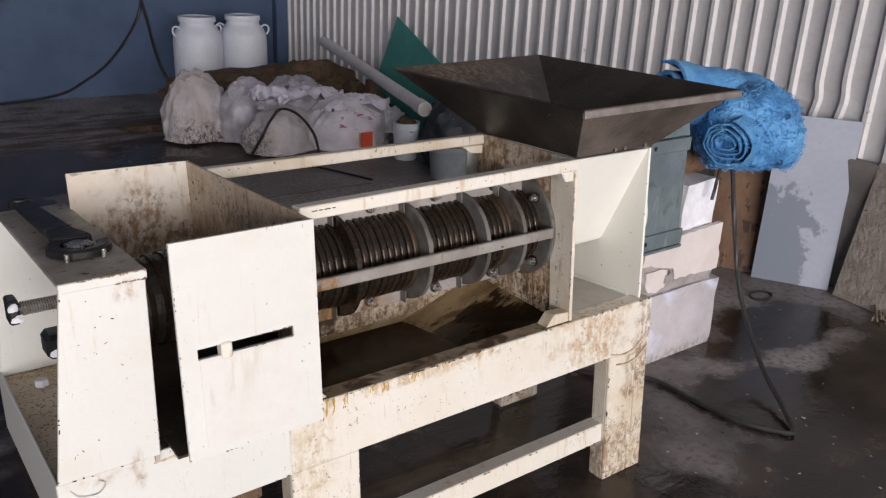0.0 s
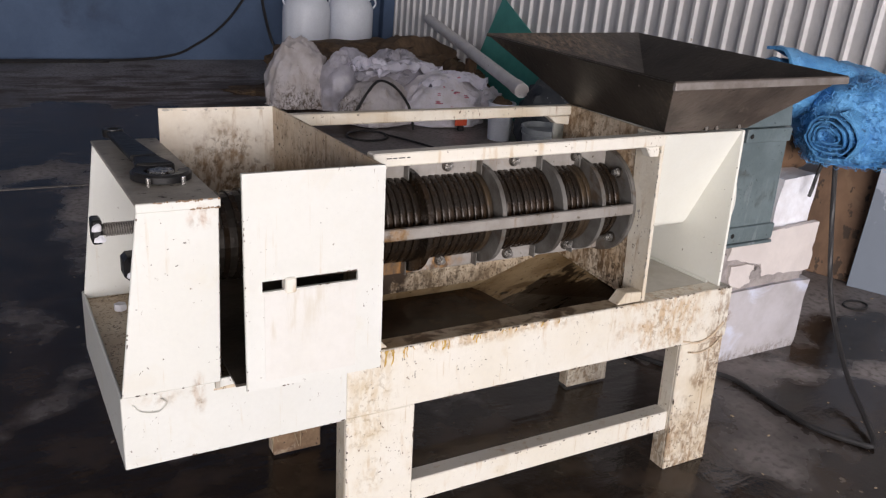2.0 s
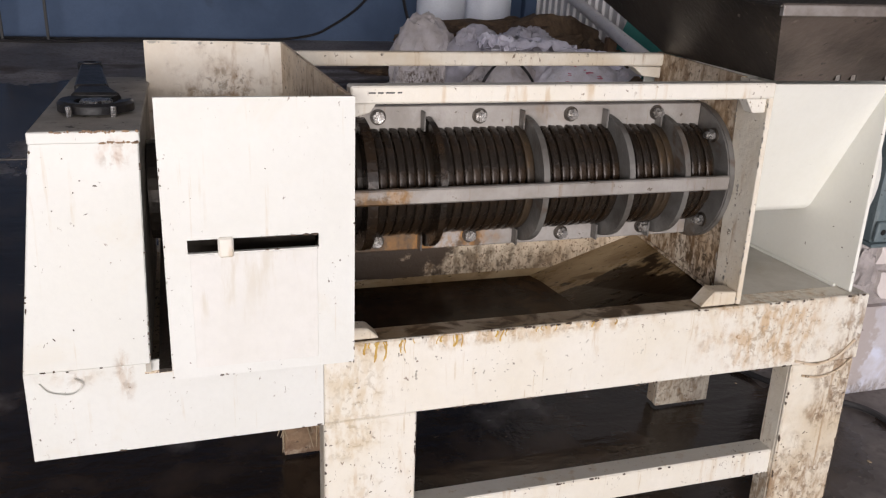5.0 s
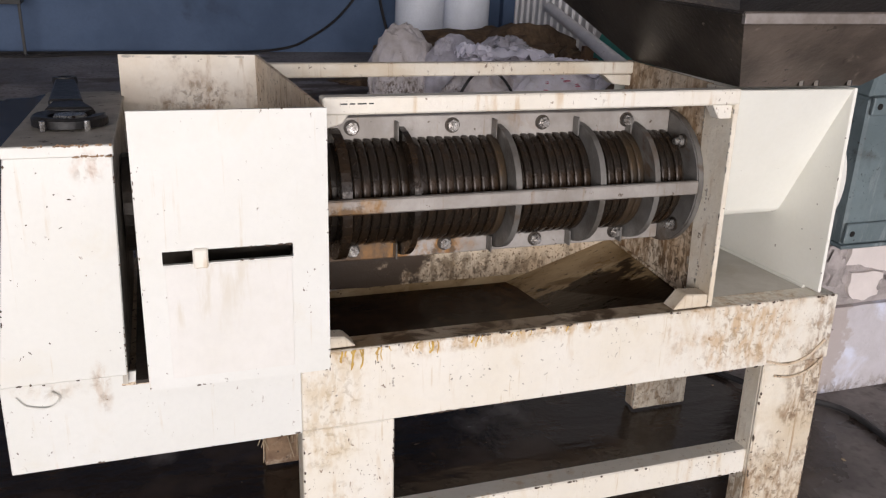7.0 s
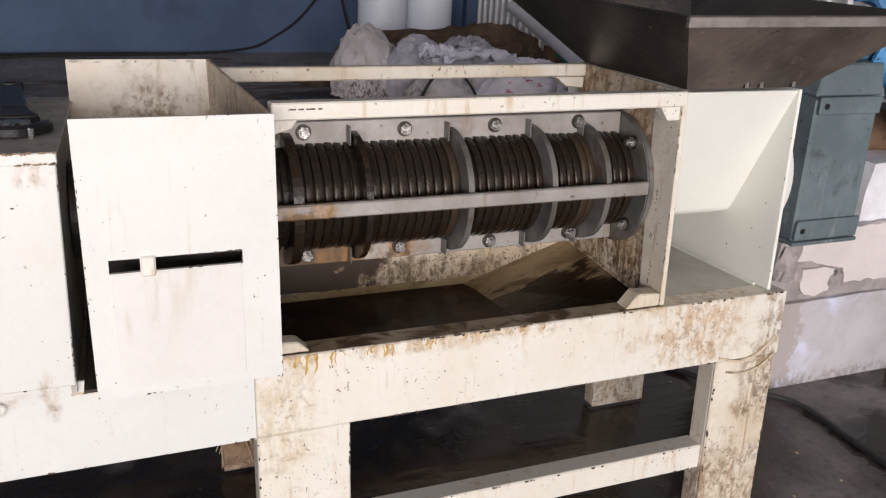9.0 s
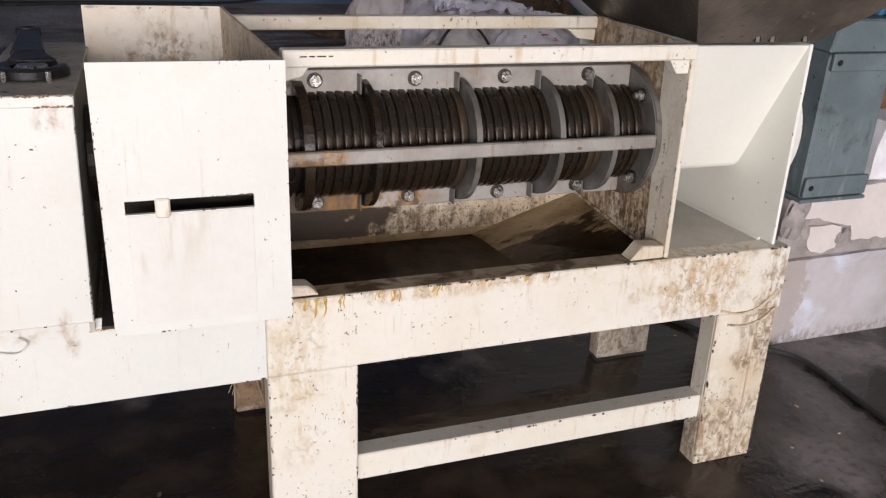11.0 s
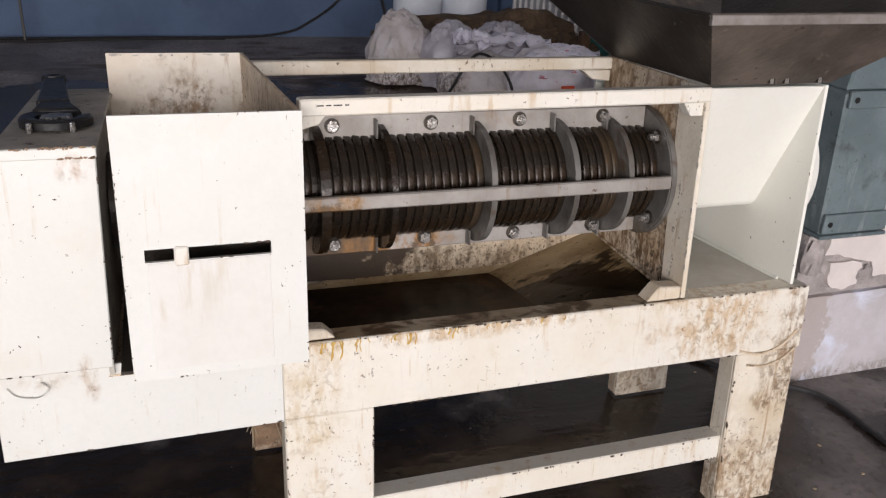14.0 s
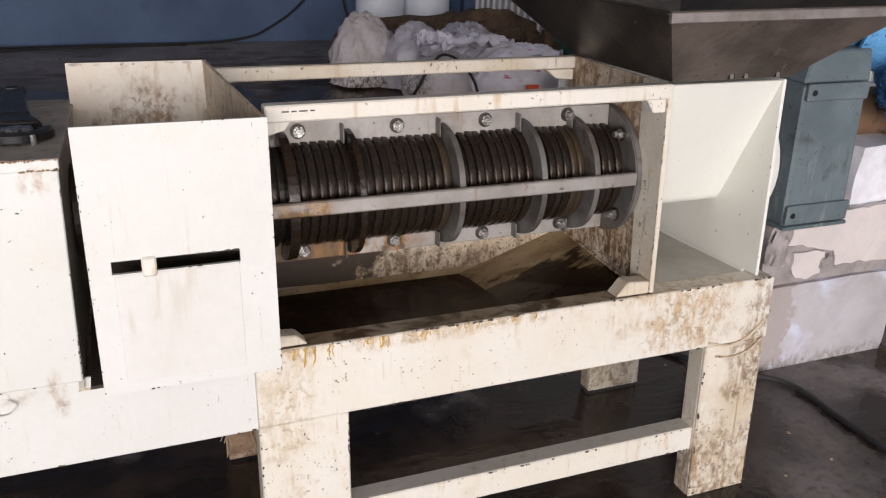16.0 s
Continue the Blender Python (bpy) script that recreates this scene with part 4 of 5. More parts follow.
# feed hopper
TOP = [Vector(p) for p in ((1.585, 1.420, 1.248), (2.250, 1.420, 1.256), (2.310, 2.380, 1.308), (1.560, 2.270, 1.302))]
LOW = [Vector(p) for p in ((1.709, 1.563, 1.094), (2.030, 1.563, 1.094), (2.030, 1.985, 1.112), (1.700, 1.975, 1.112))]
mid = sum(TOP, Vector()) / 4
hop = None
for i, nm in enumerate(("front", "right", "back", "left")):
    j = (i + 1) % 4
    bm = bmesh.new()
    quad = [LOW[i], LOW[j], TOP[j], TOP[i]]
    n = (quad[1] - quad[0]).cross(quad[3] - quad[0]).normalized()
    if n.dot(mid - quad[0]) < 0:
        n = -n
    prism(quad, n * 0.004, bm=bm)
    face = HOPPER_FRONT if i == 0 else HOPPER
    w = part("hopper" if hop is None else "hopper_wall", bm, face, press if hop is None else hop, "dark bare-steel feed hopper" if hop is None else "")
    hop = hop or w
    a, b = TOP[i], TOP[j]
    out = Vector(((a + b) / 2 - mid).to_2d().to_3d()).normalized()
    depth = 0.020 if i == 0 else 0.006
    bm = prism([a + out * 0.004, b + out * 0.004, b + out * 0.004 - Vector((0, 0, depth)), a + out * 0.004 - Vector((0, 0, depth))], -out * 0.012, 0.0015)
    part("hopper_rim", bm, HOPPER_RIM if i == 0 else HOPPER, hop, "bright front rim" if i == 0 else "")
for x in (1.86, 1.90, 1.99):
    part("hopper_bolt", rod((x, 1.556, 1.096), (x, 1.556, 1.108), 0.008, 6), DARK, hop)

# worn paint along the edges
chips([((PX0, PY, PZ1), (PX1, PY, PZ1)), ((PX0 + 0.001, PY, PZ0), (PX0 + 0.001, PY, PZ1)), ((PX1 - 0.001, PY, PZ0), (PX1 - 0.001, PY, PZ1)), ((PX0, PY, PZ0), (PX1, PY, PZ0))], (0, -1, 0), 1, 26, 0.0016, CHIP, panel)
chips([((0.537, PY, 0.840), (0.746, PY, 0.840)), ((0.537, PY, 0.863), (0.746, PY, 0.863)), ((0.536, PY, 0.840), (0.536, PY, 0.863))], (0, -1, 0), 2, 110, 0.0022, CHIP, panel)
chips([((0.264, 1.5, 0.623), (0.464, 1.5, 0.623)), ((0.464, 1.5, 0.621), (0.4735, 1.5, 1.0)), ((0.265, 1.5, 0.621), (0.316, 1.5, 1.0))], (0, -1, 0), 3, 40, 0.0022, CHIP, bearing)
chips([((0.314, 1.494, 1.0262), (0.476, 1.494, 1.0262)), ((0.40, 1.494, 1.009), (0.476, 1.494, 1.009))], (0, -1, 0), 12, 170, 0.0026, RUSTY, bearing)
flecks(0.30, 0.46, 0.63, 1.0, 1.5, 24, 31, CHIP, bearing)
chips([((0.262, 1.51, 0.452), (0.765, 1.5338, 0.440)), ((0.263, 1.51, 0.45), (0.263, 1.51, 0.618)), ((0.262, 1.51, 0.616), (0.50, 1.51, 0.616))] , (0, -1, 0), 4, 40, 0.0024, CHIP, support)
chips([((0.80, 1.535, 0.604), (2.05, 1.535, 0.604)), ((0.957, 1.535, 0.441), (1.87, 1.535, 0.441)), ((2.053, 1.535, 0.44), (2.053, 1.535, 0.604))], (0, -1, 0), 5, 60, 0.0026, CHIP, beam)
chips([((0.957, 1.535, 0.44), (0.950, 1.535, 0.575)), ((1.83, 1.535, 0.45), (1.86, 1.535, 0.56)), ((2.02, 1.535, 0.44), (2.046, 1.535, 0.59))], (0, -1, 0), 13, 95, 0.0026, PLATE_TOP, beam)
flecks(0.82, 1.45, 0.445, 0.60, 1.535, 110, 51, PLATE_TOP, beam, 0.0036)
flecks(1.45, 2.05, 0.445, 0.60, 1.535, 40, 52, PLATE_TOP, beam)
flecks(0.78, 0.95, 0.02, 0.43, 1.537, 60, 53, CHIP, leg_l)
flecks(1.88, 2.04, 0.0, 0.43, 1.537, 60, 54, CHIP, leg_r, 0.0036)
flecks(0.27, 0.36, 0.46, 0.61, 1.511, 10, 55, CHIP, support)
flecks(0.51, 0.80, 0.63, 1.08, PY, 9, 56, CHIP, panel, 0.0018)
chips([((0.772, 1.537, 0.02), (0.772, 1.537, 0.43)), ((0.955, 1.537, 0.02), (0.955, 1.537, 0.43))], (0, -1, 0), 6, 60, 0.0026, CHIP, leg_l)
chips([((1.872, 1.537, 0.02), (1.872, 1.537, 0.43)), ((2.046, 1.537, 0.02), (2.046, 1.537, 0.43)), ((1.87, 1.537, 0.01), (2.05, 1.537, 0.01))], (0, -1, 0), 7, 50, 0.0034, CHIP, leg_r)
chips([((1.690, 1.547, 0.61), (1.690, 1.547, 1.09)), ((1.690, 1.60, 0.61), (1.690, 1.60, 1.09)), ((1.690, 1.635, 0.61), (1.690, 1.645, 1.09))], (-1, 0, 0), 8, 90, 0.0030, PLATE_TOP, end_plate)
chips([((0.478, 2.074, 1.112), (0.772, 2.062, 1.113))], (0, -1, 0), 9, 60, 0.003, PLATE_TOP, press)
chips([((2.010, 1.556, 0.62), (2.010, 1.556, 1.08)), ((2.010, 1.60, 0.70), (2.010, 1.9, 1.0))], (-1, 0, 0), 10, 9, 0.0020, CHIP, bracket)
chips([((0.96, 1.553, 0.14), (1.87, 1.553, 0.14)), ((0.96, 1.553, 0.20), (1.87, 1.553, 0.20))], (0, -1, 0), 11, 30, 0.0026, CHIP, press)

# marker scribble on the front rail, as plain bars
for x, w in ((0.846, 0.012), (0.862, 0.010), (0.876, 0.016), (0.897, 0.008)):
    part("ink_bar", box(x, x + w, 1.5078 + (x - 0.815) * 0.0395, 1.5088 + (x - 0.815) * 0.0395, 1.080, 1.0825, 0), INK, press)


# ---- spanner on the bearing box ----
def spanner():
    t = thing("spanner", "large black forged spanner lying on the bearing box", "spanner", (0.395, 1.70, 1.027), m=TIP)
    arm = [Vector(p) for p in ((0.362, 2.075, 1.058), (0.372, 1.95, 1.054), (0.385, 1.80, 1.049))]
    d = (arm[2] - arm[0]).normalized()
    s = d.cross(Vector((0, 0, 1))).normalized()
    pts = [arm[0] - s * 0.020, arm[0] + s * 0.020, arm[2] + s * 0.030, arm[2] - s * 0.030]
    part("handle", prism([p - Vector((0, 0, 0.007)) for p in pts], (0, 0, 0.016), 0.004), BLACK, t)
    part("eye", turned([(0.010, -0.010), (0.024, -0.010), (0.026, 0.0), (0.024, 0.010), (0.014, 0.010), (0.010, 0.006)], 24, (0.360, 2.085, 1.059)), BLACK, t, smooth=True)
    bm, seg = bmesh.new(), 40
    rows = []
    for k in range(seg + 1):
        a = radians(52 + 316 * k / seg)
        c, s_ = math.cos(a), math.sin(a)
        rows.append([bm.verts.new((0.400 + (r * 1.0) * c, 1.690 + r * 1.05 * s_, z)) for r, z in ((0.036, 1.030), (0.036, 1.045), (0.058, 1.048), (0.063, 1.043), (0.063, 1.030))])
    for a, b in zip(rows, rows[1:]):
        for k in range(5):
            bm.faces.new((a[k], a[(k + 1) % 5], b[(k + 1) % 5], b[k]))
    bm.faces.new(rows[0]), bm.faces.new(rows[-1][::-1])
    part("jaw", bm, BLACK, t, smooth=True)
    part("neck", prism([(0.362, 1.82, 1.041), (0.408, 1.82, 1.041), (0.438, 1.735, 1.036), (0.355, 1.735, 1.036)], (0, 0, 0.016), 0.004), BLACK, t)


spanner()
nut = thing("bearing_nut", "steel nut and studs under the spanner", "nut", (0.40, 1.69, 1.027), m=TIP)
part("hexagon", rod((0.40, 1.69, 1.0275), (0.40, 1.69, 1.047), 0.030, 6, bevel=0.002), BOLT, nut)
for x, y in ((0.362, 1.625), (0.432, 1.622), (0.345, 1.70)):
    part("stud", rod((x, y, 1.0275), (x, y, 1.045), 0.005, 8), BOLT, nut)


# ---- gearbox, its block pier and the mat ----
def block_mesh(x0, x1, y0, y1, z0, z1, seed, chip=0.020):
    bm = box(x0, x1, y0, y1, z0, z1, 0.0)
    bmesh.ops.subdivide_edges(bm, edges=bm.edges, cuts=9, use_grid_fill=True)
    for v in bm.verts:
        n = noise.noise_vector(v.co * 9 + Vector((seed, 0, 0)))
        edge = sum(abs(c - lo) < 1e-4 or abs(c - hi) < 1e-4 for c, lo, hi in zip(v.co, (x0, y0, z0), (x1, y1, z1)))
        if v.co.z > z0 + 1e-3:
            v.co += n * chip * (0.35 if edge < 2 else 0.9)
    return bm


pier = thing("block_pier", "stacked pale aerated-concrete blocks under the gearbox", "block pier", (2.7, 2.15, 0))
part("block", block_mesh(2.46, 3.035, 1.995, 2.30, 0.0, 0.318, 1, 0.012), BLOCK, pier, "lilac-white lower block with a grey foot")
part("mortar", block_mesh(2.44, 2.99, 2.012, 2.29, 0.314, 0.345, 8, 0.018), MORTAR, pier, "crumbling grey mortar")
part("block", block_mesh(2.44, 2.990, 2.006, 2.30, 0.340, 0.530, 2, 0.014), MORTAR, pier, "dark mortared upper block")


def skim(outline, seed, thick=0.016):
    """A ragged skin of plaster on the front of the pier: its outline wavers between the corners."""
    pts, n = [], len(outline)
    for k in range(n):
        (x0, z0), (x1, z1) = outline[k], outline[(k + 1) % n]
        steps = max(2, int(math.hypot(x1 - x0, z1 - z0) / 0.012))
        for i in range(steps):
            f = i / steps
            q = noise.noise_vector(Vector((x0 + (x1 - x0) * f, seed, z0 + (z1 - z0) * f)) * 22)
            pts.append((x0 + (x1 - x0) * f + q.x * 0.012, 1.992 + q.y * 0.003, z0 + (z1 - z0) * f + q.z * 0.010))
    return prism(pts, (0, thick + 0.006, 0), 0.0)


part("plaster_skim", skim([(2.52, 0.545), (2.70, 0.565), (3.0, 0.575), (3.005, 0.365), (2.72, 0.375), (2.70, 0.425), (2.60, 0.448), (2.50, 0.470)], 3), PLASTER_SKIM, pier, "cream trowelled plaster skim")
part("plaster_skim", skim([(2.535, 0.435), (2.66, 0.425), (2.665, 0.352), (2.60, 0.335), (2.56, 0.345), (2.53, 0.39)], 5, 0.022), PLASTER_SKIM, pier, "cream trowelled plaster skim")
part("plaster_splash", lump((2.68, 1.994, 0.365), (0.030, 0.014, 0.045), 80, 0.4, 0.2, 0.3, 3), MORTAR, pier, "splash of hardened mortar", smooth=True)
part("plaster_splash", lump((2.47, 2.0, 0.40), (0.035, 0.02, 0.10), 84, 0.4, 0.2, 0.3, 3), MORTAR, pier, "splash of hardened mortar", smooth=True)
part("block", block_mesh(2.755, 2.965, 2.025, 2.33, 0.545, 0.765, 3, 0.010), PLASTER, pier, "white plaster-coated block")

gear = thing("gearbox", "grey-green enamelled gearbox standing on the blocks", "gearbox", (2.6, 2.15, 0.52))
gbody = part("housing", prism([(2.430, 1.965, 0.545), (2.672, 1.965, 0.545), (2.640, 1.965, 0.985), (2.405, 1.965, 0.985)], (0, 0.30, 0), 0.008), GEAR, gear)
part("housing_cap", prism([(2.41, 1.975, 0.986), (2.66, 1.975, 0.986), (2.68, 2.01, 1.075), (2.46, 2.01, 1.075)], (0, 0.24, 0), 0.006), GEAR, gear)
for x0, x1, z0, z1 in ((2.426, 2.668, 0.556, 0.618), (2.408, 2.636, 0.940, 0.990)):
    lug = part("lug", box(x0, x1, 1.951, 1.9645, z0, z1, 0.003), GEAR, gbody)
    part("lug_hole", rod((x0 + 0.022, 1.9495, (z0 + z1) / 2), (x0 + 0.022, 1.956, (z0 + z1) / 2), 0.009, 14), BLACK, lug)
part("base_flange", box(2.425, 2.68, 1.955, 2.28, 0.536, 0.548, 0.003), GEAR, gear)
motor = thing("motor", "dark dusty electric motor behind the gearbox", "motor", (2.85, 2.2, 0.742))
part("motor_body", rod((2.80, 2.20, 0.825), (3.02, 2.20, 0.825), 0.083, 24, bevel=0.01), PLY, motor, smooth=True)


def roll(start, end, radius, turns, seed, thick=0.012):
    """A loosely rolled sheet: a spiral swept from end to end, with an uneven lie."""
    bm = bmesh.new()
    a, b = Vector(start), Vector(end)
    d = (b - a).normalized()
    s = d.cross(Vector((0, 0, 1))).normalized()
    u = s.cross(d)
    n, m = int(turns * 26), 22
    grid = []
    for i in range(m + 1):
        f = i / m
        row = []
        for k in range(n + 1):
            ang = 2 * math.pi * turns * k / n
            r = radius * (0.22 + 0.78 * k / n)
            p = a.lerp(b, f) + r * (s * math.cos(ang) + u * math.sin(ang) * 0.92)
            q = noise.noise_vector(p * 7 + Vector((seed, seed, 0))) * 0.030 + noise.noise_vector(p * 22) * 0.012
            row.append(bm.verts.new(p + q))
        grid.append(row)
    for i in range(m):
        for k in range(n):
            bm.faces.new((grid[i][k], grid[i + 1][k], grid[i + 1][k + 1], grid[i][k + 1]))
    bm.normal_update()
    bmesh.ops.solidify(bm, geom=bm.faces[:], thickness=thick)
    return bm


mat = thing("plastic_mat_roll", "bright blue plastic mesh mat, loosely rolled up", "plastic mat", (2.95, 2.0, 0.86))
outer = part("outer_roll", roll((2.74, 1.87, 0.965), (3.12, 1.97, 0.985), 0.105, 4.2, 2, 0.005), MAT, mat, smooth=True)
part("inner_roll", roll((2.66, 2.14, 1.115), (3.18, 2.07, 1.05), 0.140, 2.3, 6), MAT, mat, "folded-back end of the blue roll", smooth=True)
fold = part("draped_fold", lump((2.985, 1.95, 0.850), (0.235, 0.20, 0.31), 12, 0.14, 0.035, 0.7, 5), MAT, mat, smooth=True)


def fuzz(sources, count, seed):
    """Springy loose strands of the mesh standing off its surface."""
    rnd, bm = random.Random(seed), bmesh.new()
    for ob in sources:
        vs = ob.data.vertices
        for _ in range(count):
            v = vs[rnd.randrange(len(vs))]
            n = Vector(v.normal)
            side = n.cross(Vector((rnd.uniform(-1, 1), rnd.uniform(-1, 1), rnd.uniform(-1, 1))))
            if side.length < 0.1:
                continue
            side.normalize()
            h, l, w = rnd.uniform(0.004, 0.020), rnd.uniform(0.015, 0.038), rnd.uniform(0.0007, 0.0014)
            line = [v.co + side * (l * (f - 0.5)) + n * (h * (1 - (2 * f - 1) ** 2)) for f in (0.0, 0.3, 0.7, 1.0)]
            across = n.cross(side).normalized() * w
            rows = [[bm.verts.new(q - across), bm.verts.new(q + across), bm.verts.new(q + n * w * 1.5)] for q in line]
            for a, b in zip(rows, rows[1:]):
                for k in range(3):
                    bm.faces.new((a[k], a[(k + 1) % 3], b[(k + 1) % 3], b[k]))
    return bm


part("net_fuzz", fuzz((outer, fold), 1500, 3), MAT, mat, kind="stuff")
rag = thing("hanging_strap", "frayed dark strap hanging beneath the blue mat", "strap", (2.80, 1.98, 0.70))
part("strap", hose([(2.90, 1.98, 0.90), (2.895, 1.98, 0.84), (2.875, 1.975, 0.79), (2.868, 1.975, 0.74), (2.86, 1.975, 0.70)], 0.007, 6, 5), RUBBER, rag, smooth=True)
cable = thing("power_cable", "black rubber power cable trailing over the floor", "cable", (2.66, 1.34, 0))
part("flex", hose([(3.00, 2.02, 0.90), (3.010, 2.0, 0.80), (3.016, 1.95, 0.57), (2.99, 1.85, 0.30), (2.897, 1.65, 0.096), (2.765, 1.45, 0.032), (2.672, 1.345, 0.014), (2.625, 1.38, 0.011), (2.555, 1.51, 0.011), (2.540, 1.70, 0.011), (2.523, 1.89, 0.011), (2.35, 2.05, 0.011), (2.20, 2.3, 0.011)], 0.010, 8, 8), RUBBER, cable, smooth=True)


# ---- sheets along the cladding ----
def leaning(name, label, category, b0, b1, t1, t0, thick, material):
    t = thing(name, label, category, b0)
    t0 = tuple(Vector(b0) + Vector(t1) - Vector(b1)) if t0 is None else t0
    n = (Vector(b1) - Vector(b0)).cross(Vector(t0) - Vector(b0)).normalized()
    part("board", prism([b0, b1, t1, t0], n * thick, 0.002), material, t)
    return t


leaning("fibre_sheet", "grey fibre-cement sheet with a dark wet patch, leaning on the wall", "sheet", (3.90, 2.36, 0.0), (4.10, 2.03, 0.0), (4.212, 2.095, 0.875), None, 0.010, SHEET)
leaning("plywood_sheet", "brown water-stained plywood sheet leaning on the wall", "plywood", (3.83, 2.62, 0.0), (3.965, 2.35, 0.0), (4.10, 2.47, 0.62), None, 0.014, PLY)
leaning("cement_board", "rough brown cement board leaning on the wall", "board", (4.085, 1.975, 0.0), (4.02, 1.45, 0.0), (4.13, 1.42, 0.70), None, 0.030, SLABSTONE)
broom = thing("straw_bundle", "small bundle of dry straw stalks on the floor", "straw", (3.98, 1.62, 0))
srng = random.Random(4)
for i in range(14):
    x, y = 3.94 + srng.uniform(-0.02, 0.10), 1.69 + srng.uniform(-0.06, 0.05)
    part("stalk", rod((x, y, 0.004 + 0.006 * (i % 4)), (x + 0.22, y + srng.uniform(0.02, 0.16), 0.03 + srng.uniform(0, 0.06)), 0.004, 5, r2=0.002), STRAW, broom)
loop = thing("wire_loop", "small dark loop of wire on the floor", "wire", (3.71, 2.17, 0))
part("wire", hose([(3.71 + 0.07 * math.cos(a), 2.17 + 0.045 * math.sin(a), 0.005) for a in [k * 0.52 for k in range(13)]], 0.005, 6, 3), RUBBER, loop, smooth=True)
loop = thing("cable_coil", "thin black cable coiled on the concrete", "cable", (2.6, 5.55, 0))
part("wire", hose([(2.60 + 0.16 * math.cos(a), 5.56 + 0.14 * math.sin(a), 0.008) for a in [k * 0.52 for k in range(13)]] + [(2.9, 5.3, 0.008), (3.05, 4.9, 0.008)], 0.008, 6, 3), RUBBER, loop, smooth=True)


# ---- barrels, sacks and pulp by the back wall ----
def barrel(x, y, label, spin):
    t = thing("plastic_barrel", label, "barrel", (x, y, 0), "white barrels by the back wall")
    prof = [(0.20, 0.0), (0.222, 0.02), (0.230, 0.06), (0.230, 0.60), (0.226, 0.66), (0.205, 0.715), (0.170, 0.752), (0.158, 0.775), (0.158, 0.83), (0.150, 0.83)]
    part("body", turned(prof, 40, (x, y, 0)), BARREL, t, smooth=True)
    part("lid", turned([(0.168, 0.800), (0.172, 0.806), (0.172, 0.842), (0.166, 0.850), (0.13, 0.852), (0.125, 0.845), (0.0001, 0.845)], 40, (x, y, 0)), BARREL, t, smooth=True)
    for k in (0, 180):
        c, s = math.cos(radians(spin + k)), math.sin(radians(spin + k))
        part("handle", hose([(x + r * c, y + r * s, z) for r, z in ((0.175, 0.74), (0.215, 0.762), (0.246, 0.745), (0.250, 0.71), (0.228, 0.672))], 0.009, 6, 5), BARREL, t, smooth=True)


barrel(2.945, 7.9, "white plastic barrel with lid and loop handles, scuffed side", 8)
barrel(3.425, 7.95, "white plastic barrel with lid and loop handles", 150)

heap = part("pulp_heap", lump((3.35, 7.1, 0.0), (1.0, 0.62, 0.46), 7, 0.30, 0.10, 0.12, 5), PULP, None, smooth=True)
tagged(heap, "heap of dark brown fruit pulp on the floor", "pulp heap", kind="stuff")
for x, y, sx, sy, h, seed in ((2.3, 7.2, 0.30, 0.20, 0.035, 11), (4.0, 7.4, 0.35, 0.5, 0.30, 17), (3.9, 6.5, 0.26, 0.35, 0.34, 19)):
    ob = part("pulp_clump", lump((x, y, 0.0), (sx, sy, h), seed, 0.35, 0.12, 0.1, 4), PULP, None, smooth=True)
    tagged(ob, "low clump of dark brown pulp on the floor", "pulp heap", kind="stuff")


def sack(name, label, at, size, seed, material, folds, flat=0.35, tie=None):
    t = thing(name, label, "sack", at, "sacks of pulp")
    part("bag", lump(at, size, seed, 0.13, folds * 1.25, flat, 5, 0.32), material, t, smooth=True)
    if tie:
        part("mouth", lump(tie[0], tie[1], seed + 31, 0.25, 0.16, 0.3, 4, 0.3), material, t, smooth=True)
    return t


sack("woven_sack", "mud-caked pale woven sack, slumped open", (2.42, 6.62, 0), (0.27, 0.24, 0.52), 21, SACK_MUD, 0.06, tie=((2.58, 6.45, 0.0), (0.10, 0.10, 0.30)))
sack("woven_sack", "translucent grey plastic sack of pulp", (2.78, 6.42, 0), (0.25, 0.2, 0.48), 23, SACK_CLEAR, 0.035, tie=((2.70, 6.38, 0.36), (0.10, 0.06, 0.13)))
sack("woven_sack", "full dirty white woven sack tied with cord", (2.86, 5.98, 0), (0.29, 0.23, 0.34), 25, SACK_MUD, 0.05)
red = sack("woven_sack", "white woven sack with faded red print", (3.42, 5.92, 0), (0.40, 0.26, 0.38), 27, SACK, 0.035, tie=((3.78, 5.80, 0.10), (0.12, 0.08, 0.20)))
sack("woven_sack", "crumpled empty white plastic sack on the heap", (3.16, 6.22, 0.18), (0.36, 0.20, 0.27), 29, SACK_CLEAR, 0.05, 0.1, tie=((2.95, 6.10, 0.30), (0.22, 0.12, 0.12)))
sack("woven_sack", "folded grey sack behind the others", (3.20, 6.55, 0.0), (0.26, 0.16, 0.46), 33, SACK_CLEAR, 0.04)
prng = random.Random(8)
for i in range(18):
    a, b = prng.uniform(-0.16, 0.12), prng.uniform(0.16, 0.33)
    bm = lump((3.42 + a, 5.92 - 0.265 * math.sqrt(max(0.05, 1 - (a / 0.42) ** 2 - ((b - 0.12) / 0.34) ** 2)) + 0.02, b), (prng.uniform(0.012, 0.050), 0.018, prng.uniform(0.006, 0.011)), 40 + i, 0.3, level=2)
    part("print", bm, RED, red, "faded red print", smooth=True)
film = thing("film_sheet", "crumpled white plastic film lying over the sacks", "plastic film", (3.15, 6.1, 0.40))
part("fold", flap((3.10, 6.10, 0.43), 0.62, 0.30, 14, 3.0, 0.040), FILM, film, smooth=True)
part("fold", flap((2.84, 6.12, 0.45), 0.30, 0.24, -25, 7.0, 0.05), FILM, film, smooth=True)
